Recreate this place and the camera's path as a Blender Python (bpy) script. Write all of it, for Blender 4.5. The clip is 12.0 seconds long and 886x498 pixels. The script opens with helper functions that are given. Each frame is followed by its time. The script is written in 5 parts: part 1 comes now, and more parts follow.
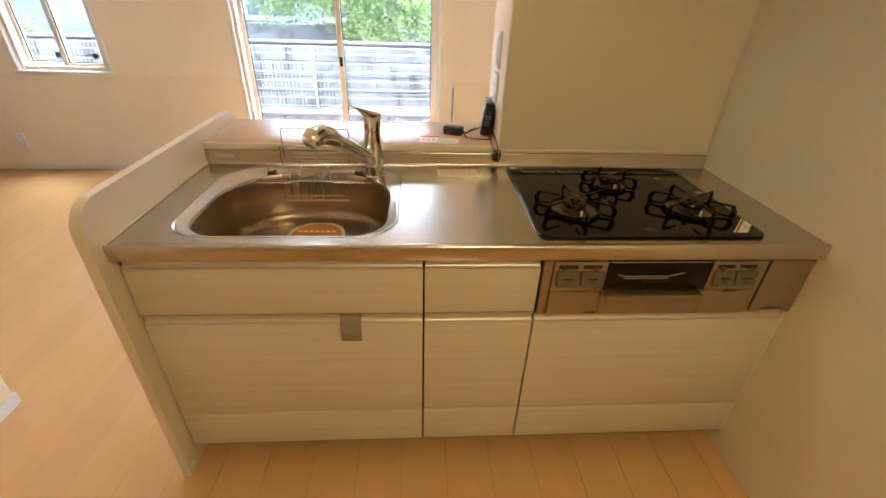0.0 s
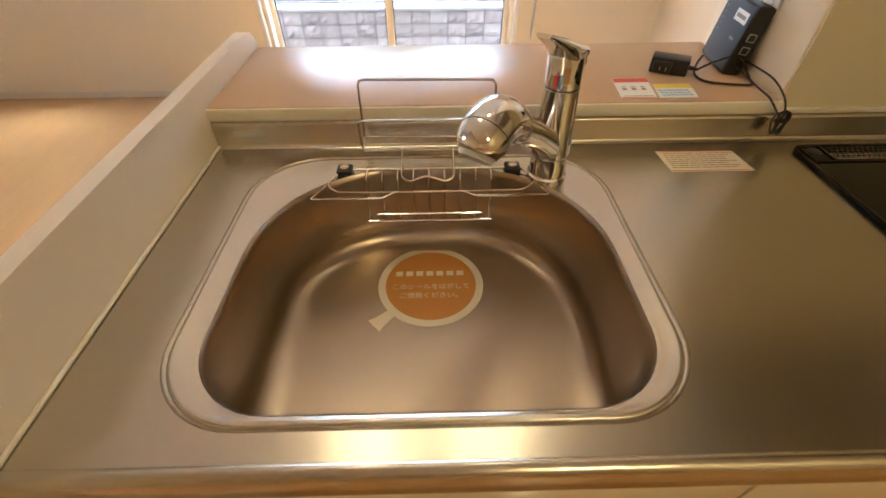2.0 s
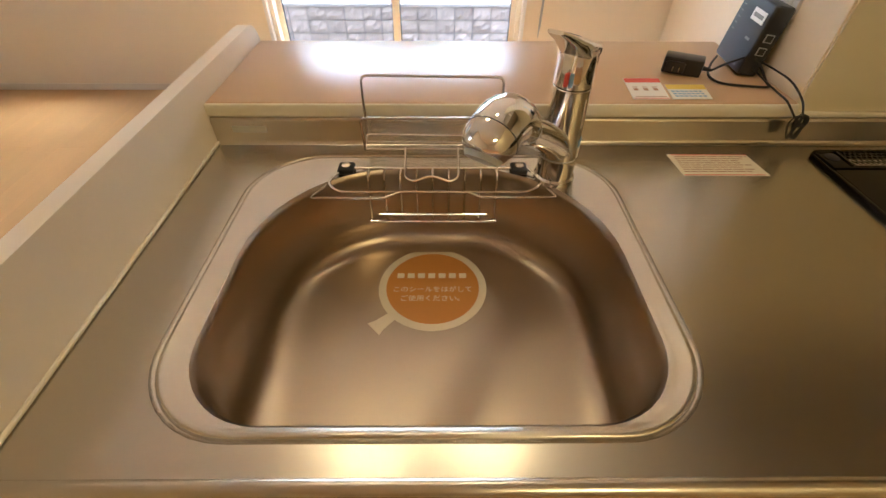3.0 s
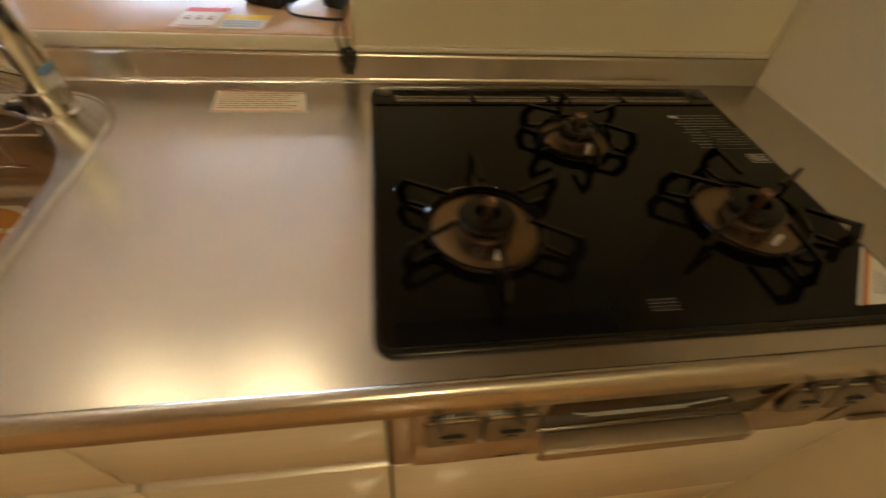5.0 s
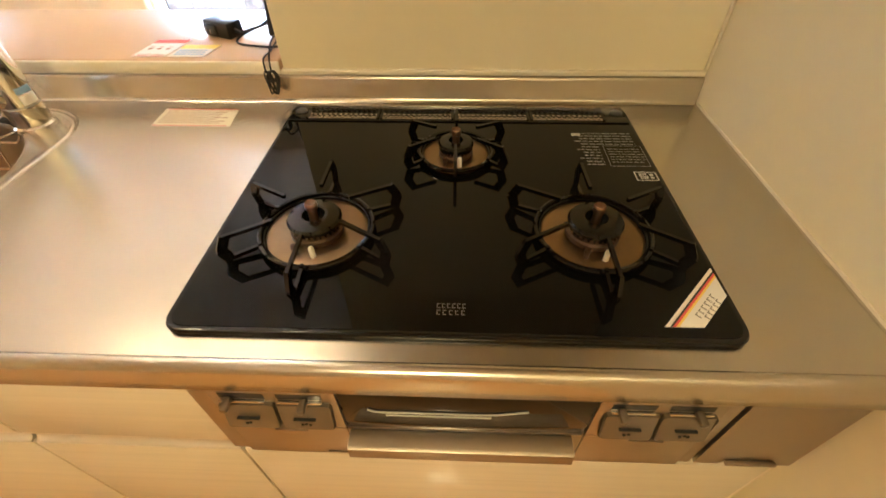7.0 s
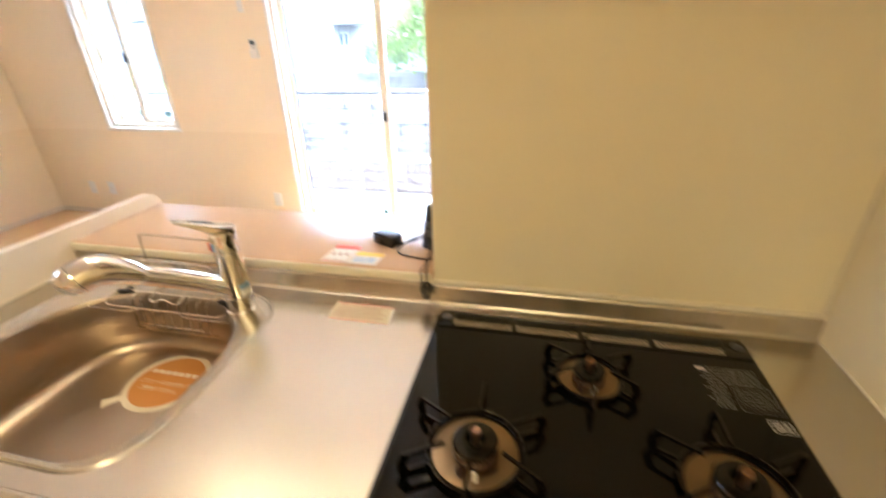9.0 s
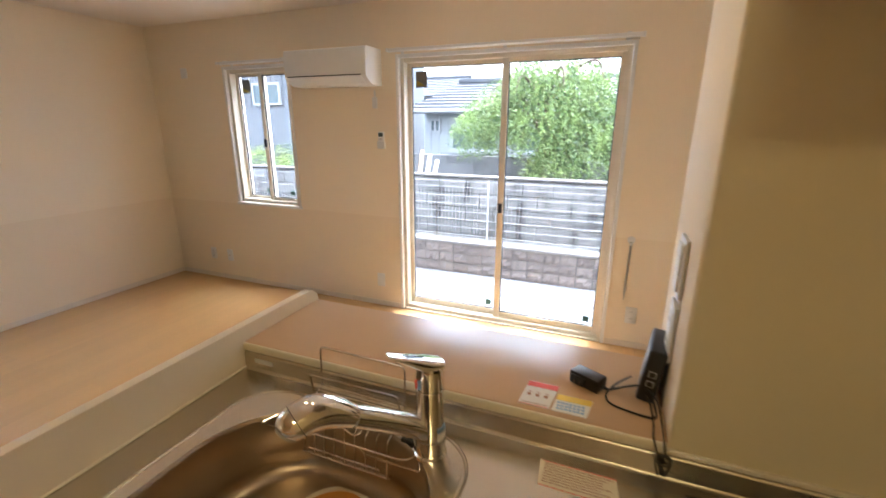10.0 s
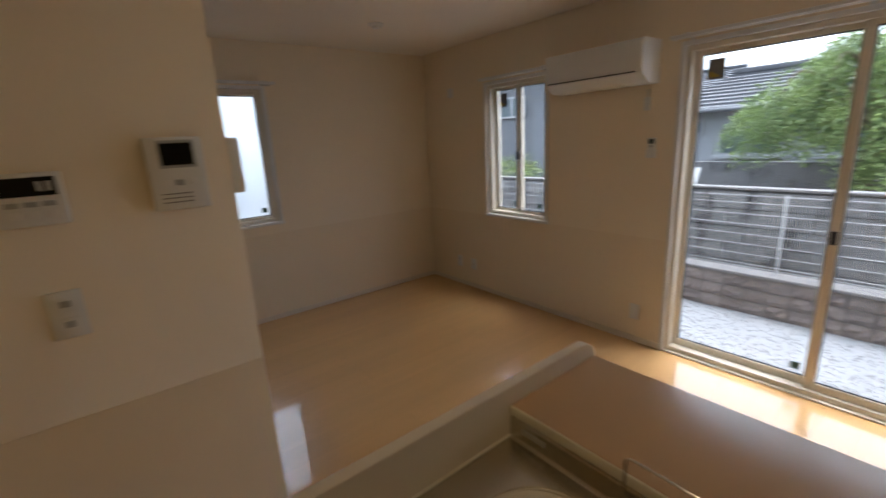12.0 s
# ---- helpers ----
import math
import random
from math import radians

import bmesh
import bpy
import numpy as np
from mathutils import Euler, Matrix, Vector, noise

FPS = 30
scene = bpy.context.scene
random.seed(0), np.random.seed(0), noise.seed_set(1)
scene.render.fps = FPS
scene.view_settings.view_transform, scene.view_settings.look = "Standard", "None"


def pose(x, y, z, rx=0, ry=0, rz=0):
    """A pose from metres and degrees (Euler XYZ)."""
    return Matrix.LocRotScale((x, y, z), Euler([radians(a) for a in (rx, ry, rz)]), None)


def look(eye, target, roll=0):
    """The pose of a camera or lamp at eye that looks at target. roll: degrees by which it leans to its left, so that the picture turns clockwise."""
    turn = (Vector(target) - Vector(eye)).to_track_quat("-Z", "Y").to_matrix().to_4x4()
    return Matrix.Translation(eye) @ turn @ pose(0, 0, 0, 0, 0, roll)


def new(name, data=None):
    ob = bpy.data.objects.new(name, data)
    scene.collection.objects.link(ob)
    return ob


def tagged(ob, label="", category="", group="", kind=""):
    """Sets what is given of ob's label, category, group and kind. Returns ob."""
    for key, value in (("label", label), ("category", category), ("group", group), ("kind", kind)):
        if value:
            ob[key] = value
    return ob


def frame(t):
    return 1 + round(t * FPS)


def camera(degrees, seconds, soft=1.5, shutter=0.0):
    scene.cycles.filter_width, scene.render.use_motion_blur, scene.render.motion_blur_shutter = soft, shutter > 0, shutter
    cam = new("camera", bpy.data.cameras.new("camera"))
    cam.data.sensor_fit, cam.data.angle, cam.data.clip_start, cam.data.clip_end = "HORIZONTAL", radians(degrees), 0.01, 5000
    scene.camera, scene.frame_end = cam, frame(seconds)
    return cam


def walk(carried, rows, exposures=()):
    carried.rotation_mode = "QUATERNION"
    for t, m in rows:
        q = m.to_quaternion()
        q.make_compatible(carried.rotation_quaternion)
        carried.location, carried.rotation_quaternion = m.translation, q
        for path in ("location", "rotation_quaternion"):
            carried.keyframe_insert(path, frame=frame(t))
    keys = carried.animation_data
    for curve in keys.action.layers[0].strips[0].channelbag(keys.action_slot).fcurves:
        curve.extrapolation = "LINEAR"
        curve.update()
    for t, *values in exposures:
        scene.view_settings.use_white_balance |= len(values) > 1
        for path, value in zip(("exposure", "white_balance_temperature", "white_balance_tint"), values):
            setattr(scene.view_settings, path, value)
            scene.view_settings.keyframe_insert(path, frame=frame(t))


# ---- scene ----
cam = camera(91.9, 12.0, shutter=0.5)
PATH = [
    (0, (-0.027, -0.056, 1.380), (0.090, 1.661, 0.362), 1.9),
    (0.5, (-0.063, 0.057, 1.354), (-0.052, 1.756, 0.299), 0.4),
    (1, (-0.159, 0.360, 1.337), (-0.386, 2.013, 0.234), -2.3),
    (1.5, (-0.295, 0.601, 1.301), (-0.349, 2.128, 0.010), -0.8),
    (2, (-0.360, 0.710, 1.260), (-0.335, 2.165, -0.113), -0.4),
    (2.5, (-0.368, 0.732, 1.255), (-0.343, 2.174, -0.131), -0.3),
    (2.7, (-0.369, 0.732, 1.252), (-0.343, 2.183, -0.124), 0.2),
    (4.3, (-0.028, 0.705, 1.250), (-0.071, 2.086, -0.197), -1.3),
    (4.5, (0.074, 0.700, 1.238), (0.183, 2.068, -0.215), 2.4),
    (5, (0.306, 0.692, 1.214), (0.560, 2.027, -0.253), 5.6),
    (5.5, (0.571, 0.651, 1.197), (0.620, 2.028, -0.253), 2.2),
    (6, (0.622, 0.645, 1.209), (0.569, 2.078, -0.185), -1.3),
    (6.5, (0.603, 0.641, 1.203), (0.531, 2.064, -0.201), -1.0),
    (6.7, (0.601, 0.641, 1.208), (0.544, 2.057, -0.203), -0.6),
    (8.3, (0.572, 0.610, 1.308), (0.415, 2.236, 0.147), -1.3),
    (8.5, (0.573, 0.603, 1.316), (0.399, 2.253, 0.199), -1.1),
    (9, (0.479, 0.612, 1.405), (0.075, 2.361, 0.523), -1.5),
    (9.2, (0.411, 0.624, 1.422), (-0.089, 2.394, 0.638), -1.7),
    (9.5, (0.276, 0.640, 1.456), (-0.303, 2.440, 0.806), -1.5),
    (10, (0.117, 0.668, 1.489), (-0.592, 2.453, 0.929), 0.2),
    (10.5, (0.057, 0.846, 1.483), (-0.725, 2.607, 0.965), -1.3),
    (11, (-0.011, 0.957, 1.484), (-0.939, 2.648, 0.958), -2.9),
    (11.5, (-0.119, 0.906, 1.484), (-1.345, 2.399, 0.969), -2.5),
    (12, (-0.197, 0.830, 1.492), (-1.727, 2.019, 0.996), -3.1),
]
EXPOSURES = [(0.0, 4.62, 5340), (1.0, 4.62, 5360), (2.0, 4.45, 5380), (2.7, 4.45, 5400), (4.3, 4.4, 5450), (5.0, 4.3, 5400), (5.5, 4.32, 5450),
             (6.0, 5.12, 5380), (6.7, 5.42, 5330), (8.3, 5.75, 5080), (8.5, 5.75, 5040), (9.0, 5.4, 5080), (9.5, 4.75, 5320), (10.0, 4.05, 5520),
             (10.5, 3.65, 5620), (11.0, 3.4, 5650), (11.5, 2.95, 5660), (12.0, 2.55, 5670)]
walk(cam, [(t, look(eye, target, roll)) for t, eye, target, roll in PATH], [(t, stops, kelvin, 9) for t, stops, kelvin in EXPOSURES])

# ---- world, sun and lamps ----
CEIL = 2.32
world = bpy.data.worlds.new("sky")
scene.world = world
world.use_nodes = True
wn, wl = world.node_tree.nodes, world.node_tree.links
sky = wn.new("ShaderNodeTexSky")
sky.sky_type, sky.sun_disc = "NISHITA", False
sky.sun_elevation, sky.sun_rotation = radians(78), radians(25)
sky.air_density, sky.dust_density, sky.ozone_density = 1.0, 5.0, 1.0
pale = wn.new("ShaderNodeHueSaturation")
pale.inputs["Saturation"].default_value = 0.35
wl.new(sky.outputs[0], pale.inputs["Color"])
wl.new(pale.outputs[0], wn["Background"].inputs["Color"])
wn["Background"].inputs["Strength"].default_value = 0.15
sun_data = bpy.data.lights.new("sun", "SUN")
sun_data.energy, sun_data.angle, sun_data.color = 0.15, radians(50), (1.0, 0.96, 0.9)
sun_ob = new("sun", sun_data)
sun_ob.matrix_world = look((2.2, 4.7, 24.4), (0, 0, 0))
DOWNLIGHTS = [(-0.67, 1.50), (-0.17, 1.50), (0.42, -0.65)]
LAMP_WATTS, LAMP_SIZES, LAMP_COLOUR = (0.008, 0.007, 0.38), (0.10, 0.10, 0.34), (1.0, 0.69, 0.23)
for (lx, ly), watts, across in zip(DOWNLIGHTS, LAMP_WATTS, LAMP_SIZES):
    ld = bpy.data.lights.new("downlight_lamp", "AREA")
    ld.shape, ld.size, ld.energy, ld.color = "DISK", across, watts, LAMP_COLOUR
    new("downlight_lamp", ld).matrix_world = Matrix.Translation((lx, ly, CEIL - 0.006))

# ---- materials ----


def mat(name, colour, rough=0.5, metal=0.0, vary=0.06, scale=6.0, fine=120.0, bump=0.0, bump_scale=300.0, coat=0.0,
        stretch=(1, 1, 1), random_amount=0.0, alpha=1.0, spec=0.5, rough_vary=0.08):
    """A surface with a coarse and a fine variation, fine relief and uneven gloss."""
    m = bpy.data.materials.new(name)
    m.use_nodes = True
    n, l = m.node_tree.nodes, m.node_tree.links
    p = n["Principled BSDF"]
    tc, mp = n.new("ShaderNodeTexCoord"), n.new("ShaderNodeMapping")
    mp.inputs["Scale"].default_value = stretch
    l.new(tc.outputs["Object"], mp.inputs["Vector"])

    def noise_node(s, d=4.0):
        t = n.new("ShaderNodeTexNoise")
        t.inputs["Scale"].default_value, t.inputs["Detail"].default_value = s, d
        l.new(mp.outputs[0], t.inputs["Vector"])
        return t

    def mix(a, b, factor_socket):
        x = n.new("ShaderNodeMix")
        x.data_type = "RGBA"
        x.inputs["A"].default_value, x.inputs["B"].default_value = a, b
        l.new(factor_socket, x.inputs["Factor"])
        return x

    a, b = noise_node(scale), noise_node(fine, 2.0)
    both = n.new("ShaderNodeMath")
    both.operation = "MULTIPLY_ADD"
    l.new(a.outputs[0], both.inputs[0])
    both.inputs[1].default_value = 0.65
    half = n.new("ShaderNodeMath")
    half.operation = "MULTIPLY"
    half.inputs[1].default_value = 0.35
    l.new(b.outputs[0], half.inputs[0])
    l.new(half.outputs[0], both.inputs[2])
    lo = (*[max(0, c * (1 - vary * 2)) for c in colour], 1)
    hi = (*[min(1, c * (1 + vary * 2)) for c in colour], 1)
    col = mix(lo, hi, both.outputs[0]).outputs["Result"]
    if random_amount:
        oi, hs, ma = n.new("ShaderNodeObjectInfo"), n.new("ShaderNodeHueSaturation"), n.new("ShaderNodeMapRange")
        ma.inputs["To Min"].default_value, ma.inputs["To Max"].default_value = 1 - random_amount, 1 + random_amount
        l.new(oi.outputs["Random"], ma.inputs["Value"])
        l.new(ma.outputs[0], hs.inputs["Value"])
        l.new(col, hs.inputs["Color"])
        col = hs.outputs[0]
    l.new(col, p.inputs["Base Color"])
    mr = n.new("ShaderNodeMapRange")
    mr.inputs["To Min"].default_value = max(0.0, rough - rough_vary)
    mr.inputs["To Max"].default_value = min(1.0, rough + rough_vary)
    l.new(a.outputs[0], mr.inputs["Value"])
    l.new(mr.outputs[0], p.inputs["Roughness"])
    p.inputs["Metallic"].default_value = metal
    p.inputs["Coat Weight"].default_value = coat
    p.inputs["Coat Roughness"].default_value = 0.05
    p.inputs["Specular IOR Level"].default_value = spec
    if bump:
        c, bn = noise_node(bump_scale, 3.0), n.new("ShaderNodeBump")
        bn.inputs["Strength"].default_value, bn.inputs["Distance"].default_value = bump, 0.002
        l.new(c.outputs[0], bn.inputs["Height"])
        l.new(bn.outputs[0], p.inputs["Normal"])
    return m


def glass(name, colour=(1, 1, 1), rough=0.0):
    m = bpy.data.materials.new(name)
    m.use_nodes = True
    p = m.node_tree.nodes["Principled BSDF"]
    p.inputs["Base Color"].default_value = (*colour, 1)
    p.inputs["Transmission Weight"].default_value, p.inputs["Roughness"].default_value = 1.0, rough
    p.inputs["IOR"].default_value = 1.45
    return m


def glow(name, colour, strength):
    m = bpy.data.materials.new(name)
    m.use_nodes = True
    p = m.node_tree.nodes["Principled BSDF"]
    p.inputs["Emission Color"].default_value, p.inputs["Emission Strength"].default_value = (*colour, 1), strength
    return m


WALLPAPER = mat("wallpaper", (0.91, 0.795, 0.61), 0.75, vary=0.02, scale=1.5, bump=0.35, bump_scale=220, spec=0.25)
DADO = mat("dado_wallpaper", (0.87, 0.745, 0.55), 0.5, vary=0.02, scale=1.5, bump=0.12, bump_scale=260, spec=0.35)
CEILING = mat("ceiling_paper", (0.90, 0.82, 0.70), 0.8, vary=0.02, scale=1.0, bump=0.3, bump_scale=200, spec=0.2)
KPANEL = mat("kitchen_panel", (0.82, 0.745, 0.54), 0.33, vary=0.015, scale=2.0, bump=0.05, bump_scale=40, spec=0.45, rough_vary=0.03)
SEALANT = mat("sealant", (0.80, 0.74, 0.60), 0.5, vary=0.03)
PLANK = mat("floor_plank", (0.72, 0.43, 0.17), 0.30, vary=0.07, scale=2.2, fine=60, stretch=(6, 0.6, 1), bump=0.05,
            bump_scale=30, coat=1.0, random_amount=0.03, rough_vary=0.05)
SUBFLOOR = mat("floor_joint", (0.42, 0.25, 0.11), 0.8)
WHITE = mat("white_paint", (0.82, 0.80, 0.76), 0.42, vary=0.02)
PLASTIC = mat("white_plastic", (0.80, 0.79, 0.75), 0.35, vary=0.02)
GREYP = mat("grey_plastic", (0.42, 0.42, 0.40), 0.4, vary=0.03)
SASH = mat("cream_aluminium", (0.76, 0.69, 0.56), 0.38, metal=0.0, vary=0.02)
GASKET = mat("black_gasket", (0.02, 0.02, 0.022), 0.6)
STEEL = mat("brushed_steel", (0.57, 0.535, 0.46), 0.25, metal=1.0, vary=0.025, scale=5, fine=500, bump=0.06, bump_scale=900,
            rough_vary=0.025)
SINKST = mat("sink_steel", (0.47, 0.395, 0.31), 0.32, metal=1.0, vary=0.03, scale=7, fine=500, bump=0.05, bump_scale=700,
             rough_vary=0.03)
PANELST = mat("hairline_steel", (0.40, 0.35, 0.295), 0.33, metal=1.0, vary=0.04, scale=8, fine=300, stretch=(0.3, 1, 12))
CHROME = mat("chrome", (0.82, 0.81, 0.79), 0.06, metal=1.0, vary=0.01, rough_vary=0.02)
WIRE = mat("steel_wire", (0.66, 0.62, 0.56), 0.18, metal=1.0, vary=0.03, rough_vary=0.04)
FRONT = mat("cream_woodgrain_laminate", (0.70, 0.635, 0.505), 0.32, vary=0.09, scale=5, fine=40, stretch=(0.25, 1, 16), coat=0.55,
            rough_vary=0.03)
PULL = mat("pale_aluminium_pull", (0.72, 0.68, 0.60), 0.45, metal=0.75, vary=0.02)
# Dark bodies: the shade in the gaps between fronts is put into this colour.
CARCASS = mat("carcass_painted_gap_shade", (0.10, 0.075, 0.05), 0.7)
FIN = mat("cream_panel", (0.78, 0.69, 0.56), 0.42, vary=0.02, scale=2)
LEDGE = mat("beige_laminate", (0.56, 0.375, 0.22), 0.30, vary=0.015, scale=3, fine=200, bump=0.05,
            bump_scale=500, rough_vary=0.02)
HOBGLASS = mat("black_glass", (0.003, 0.003, 0.003), 0.03, vary=0.02, rough_vary=0.01, spec=0.20)
HOODP = mat("hood_paint", (0.42, 0.37, 0.30), 0.45, vary=0.04, scale=4)
ENAMEL = mat("black_enamel", (0.0035, 0.003, 0.003), 0.10, vary=0.1, spec=0.4)
CASTIRON = mat("black_burner_cap", (0.004, 0.0035, 0.003), 0.18, vary=0.15, spec=0.35)
VENTPAN = mat("pale_vent_pan", (0.60, 0.50, 0.36), 0.5, vary=0.1)
DRIP = mat("drip_steel", (0.27, 0.195, 0.115), 0.36, metal=1.0, vary=0.08, scale=25)
BRASS = mat("heated_copper_cap", (0.075, 0.045, 0.03), 0.42, metal=0.6, vary=0.1)
COPPER = mat("copper_sensor", (0.22, 0.13, 0.075), 0.35, metal=0.9, vary=0.1)
CERAMIC = mat("igniter_ceramic", (0.80, 0.76, 0.68), 0.4)
BLACKP = mat("black_plastic", (0.018, 0.018, 0.02), 0.35, vary=0.1)
NAVYP = mat("dark_modem_plastic", (0.013, 0.014, 0.017), 0.38, vary=0.1)
RUBBER = mat("black_cable", (0.015, 0.014, 0.014), 0.5, vary=0.1)
ORANGE = mat("orange_sticker", (0.60, 0.265, 0.05), 0.45, vary=0.03)
CREAM = mat("cream_sticker", (0.80, 0.73, 0.58), 0.45, vary=0.02)
PAPER = mat("white_paper", (0.80, 0.78, 0.73), 0.7, vary=0.02)
REDP = mat("red_print", (0.70, 0.10, 0.07), 0.6)
YELP = mat("yellow_print", (0.82, 0.62, 0.10), 0.6)
OCHRE = mat("faded_yellow_print", (0.42, 0.33, 0.05), 0.6)
BLUEP = mat("blue_print", (0.25, 0.42, 0.62), 0.6)
BROWNP = mat("brown_print", (0.38, 0.20, 0.12), 0.6)
GREYINK = mat("grey_print", (0.20, 0.19, 0.17), 0.5)
PALEINK = mat("pale_print", (0.52, 0.50, 0.46), 0.5)
DARKINK = mat("dark_print", (0.03, 0.03, 0.03), 0.6)
GREENP = mat("dark_green_print", (0.05, 0.12, 0.085), 0.6)
SMOKED = mat("smoked_grill_glass", (0.012, 0.006, 0.003), 0.08, vary=0.1, spec=0.2)
HANDLE = mat("satin_steel", (0.36, 0.31, 0.245), 0.42, metal=1.0, vary=0.03, fine=300, stretch=(0.3, 1, 12), rough_vary=0.03)
SCREEN = mat("dark_screen", (0.012, 0.012, 0.014), 0.12, vary=0.05, spec=0.25)
KNOB = mat("warm_silver_knob", (0.19, 0.16, 0.12), 0.36, metal=0.5, vary=0.05)
TAUPE = mat("taupe_plastic", (0.30, 0.25, 0.19), 0.5, vary=0.05)
LAMPGLOW = glow("lamp_glow", (1.0, 0.74, 0.38), 3.6)
WIDEGLOW = glow("ceiling_lamp_glow", (1.0, 0.74, 0.38), 1.2)
GLASS = glass("clear_glass")
FROST = glass("frosted_glass", (0.92, 0.95, 0.96), 0.55)
GRAVEL = mat("white_gravel", (0.165, 0.171, 0.176), 0.9, vary=0.4, scale=22, fine=60, bump=1.0, bump_scale=30)
SPLIT = mat("split_stone_block", (0.135, 0.115, 0.107), 0.95, vary=0.4, scale=9, fine=40, bump=1.0, bump_scale=25, random_amount=0.22)


def stained(name, dark, pale):
    """Weathered concrete: blotches, running stains and fine grit."""
    m = mat(name, pale, 0.92, vary=0.25, scale=3, fine=25, bump=0.5, bump_scale=30, random_amount=0.14)
    n, l = m.node_tree.nodes, m.node_tree.links
    p = n["Principled BSDF"]
    base = p.inputs["Base Color"].links[0].from_socket
    g, mp, t = n.new("ShaderNodeNewGeometry"), n.new("ShaderNodeMapping"), n.new("ShaderNodeTexNoise")
    mp.inputs["Scale"].default_value = (3.2, 1.0, 1.5)
    t.inputs["Scale"].default_value, t.inputs["Detail"].default_value = 1.6, 6.0
    r, x = n.new("ShaderNodeMapRange"), n.new("ShaderNodeMix")
    r.inputs["From Min"].default_value, r.inputs["From Max"].default_value = 0.50, 0.66
    x.data_type = "RGBA"
    x.inputs["B"].default_value = (*dark, 1)
    l.new(g.outputs["Position"], mp.inputs["Vector"])
    l.new(mp.outputs[0], t.inputs["Vector"])
    l.new(t.outputs[0], r.inputs["Value"])
    l.new(r.outputs[0], x.inputs["Factor"])
    l.new(base, x.inputs["A"])
    l.new(x.outputs["Result"], p.inputs["Base Color"])
    return m


CONCRETE = stained("weathered_concrete", (0.05, 0.05, 0.05), (0.135, 0.135, 0.133))
MORTAR = mat("mortar", (0.075, 0.075, 0.075), 0.95, vary=0.15)
CAPSTONE = mat("concrete_coping", (0.145, 0.14, 0.135), 0.9, vary=0.2)
FENCE = mat("white_fence_wire", (0.38, 0.39, 0.39), 0.4, vary=0.03)
SIDING = mat("grey_siding", (0.33, 0.345, 0.35), 0.6, vary=0.06, stretch=(8, 1, 0.4))
SIDING2 = mat("dark_grey_siding", (0.13, 0.137, 0.145), 0.6, vary=0.15, stretch=(8, 1, 0.4))
TILE = mat("grey_roof_tile", (0.10, 0.105, 0.112), 0.7, vary=0.25, scale=5, random_amount=0.1)
DARKWIN = mat("dark_window", (0.10, 0.13, 0.14), 0.1, vary=0.2)
BARK = mat("bark", (0.10, 0.07, 0.05), 0.9, vary=0.3, scale=20, bump=0.8, bump_scale=40)


def leaf_mat(name, a, b):
    m = bpy.data.materials.new(name)
    m.use_nodes = True
    n, l = m.node_tree.nodes, m.node_tree.links
    p = n["Principled BSDF"]
    g, x = n.new("ShaderNodeNewGeometry"), n.new("ShaderNodeMix")
    x.data_type = "RGBA"
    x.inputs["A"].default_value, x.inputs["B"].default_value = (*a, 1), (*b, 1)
    # Per-leaf tone plus clump noise that paints shaded gaps and lit tufts.
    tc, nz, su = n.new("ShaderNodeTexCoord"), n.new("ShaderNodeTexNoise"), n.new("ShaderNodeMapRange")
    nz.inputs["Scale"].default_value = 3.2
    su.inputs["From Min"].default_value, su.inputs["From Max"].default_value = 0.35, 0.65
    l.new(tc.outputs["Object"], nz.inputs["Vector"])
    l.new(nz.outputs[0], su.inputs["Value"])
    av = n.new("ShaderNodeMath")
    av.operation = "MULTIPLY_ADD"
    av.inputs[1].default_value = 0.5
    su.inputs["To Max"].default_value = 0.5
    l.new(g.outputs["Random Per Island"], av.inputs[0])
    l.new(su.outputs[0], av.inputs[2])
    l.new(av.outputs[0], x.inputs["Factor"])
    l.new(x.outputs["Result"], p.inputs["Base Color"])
    p.inputs["Roughness"].default_value = 0.5
    tr, ad = n.new("ShaderNodeBsdfTranslucent"), n.new("ShaderNodeMixShader")
    l.new(x.outputs["Result"], tr.inputs["Color"])
    ad.inputs[0].default_value = 0.4
    l.new(p.outputs[0], ad.inputs[1])
    l.new(tr.outputs[0], ad.inputs[2])
    l.new(ad.outputs[0], n["Material Output"].inputs["Surface"])
    return m


# Near-black to pale green: leaf tone widened to paint the crown's depth shade.
LEAF = leaf_mat("weeping_leaves_painted_depth", (0.016, 0.045, 0.018), (0.28, 0.37, 0.12))
LEAF2 = leaf_mat("shrub_leaves", (0.07, 0.14, 0.04), (0.30, 0.34, 0.12))

# ---- mesh helpers ----
BASE = {}


def thing(name, loc, label, category, group="", kind=""):
    e = new(name)
    e.empty_display_size = 0.05
    e.location = loc
    BASE[e.name] = Vector(loc)
    return tagged(e, label, category, group, kind)


def part(name, bm, material, parent=None, label="", angle=27, shadow=True):
    """One mesh object from a bmesh given in world places, under a thing or part."""
    base = BASE[parent.name] if parent else Vector((0, 0, 0))
    bmesh.ops.translate(bm, verts=bm.verts, vec=-base)
    bmesh.ops.recalc_face_normals(bm, faces=bm.faces)
    me = bpy.data.meshes.new(name)
    bm.to_mesh(me)
    bm.free()
    me.materials.append(material)
    me.polygons.foreach_set("use_smooth", [True] * len(me.polygons))
    me.set_sharp_from_angle(angle=radians(angle))
    ob = new(name, me)
    if parent:
        ob.parent = parent
    BASE[ob.name] = base
    if label:
        ob["label"] = label
    ob.visible_shadow = shadow
    return ob


def structure(name, bm, material, label, category):
    return tagged(part(name, bm, material), label, category, kind="structure")


def B():
    return bmesh.new()


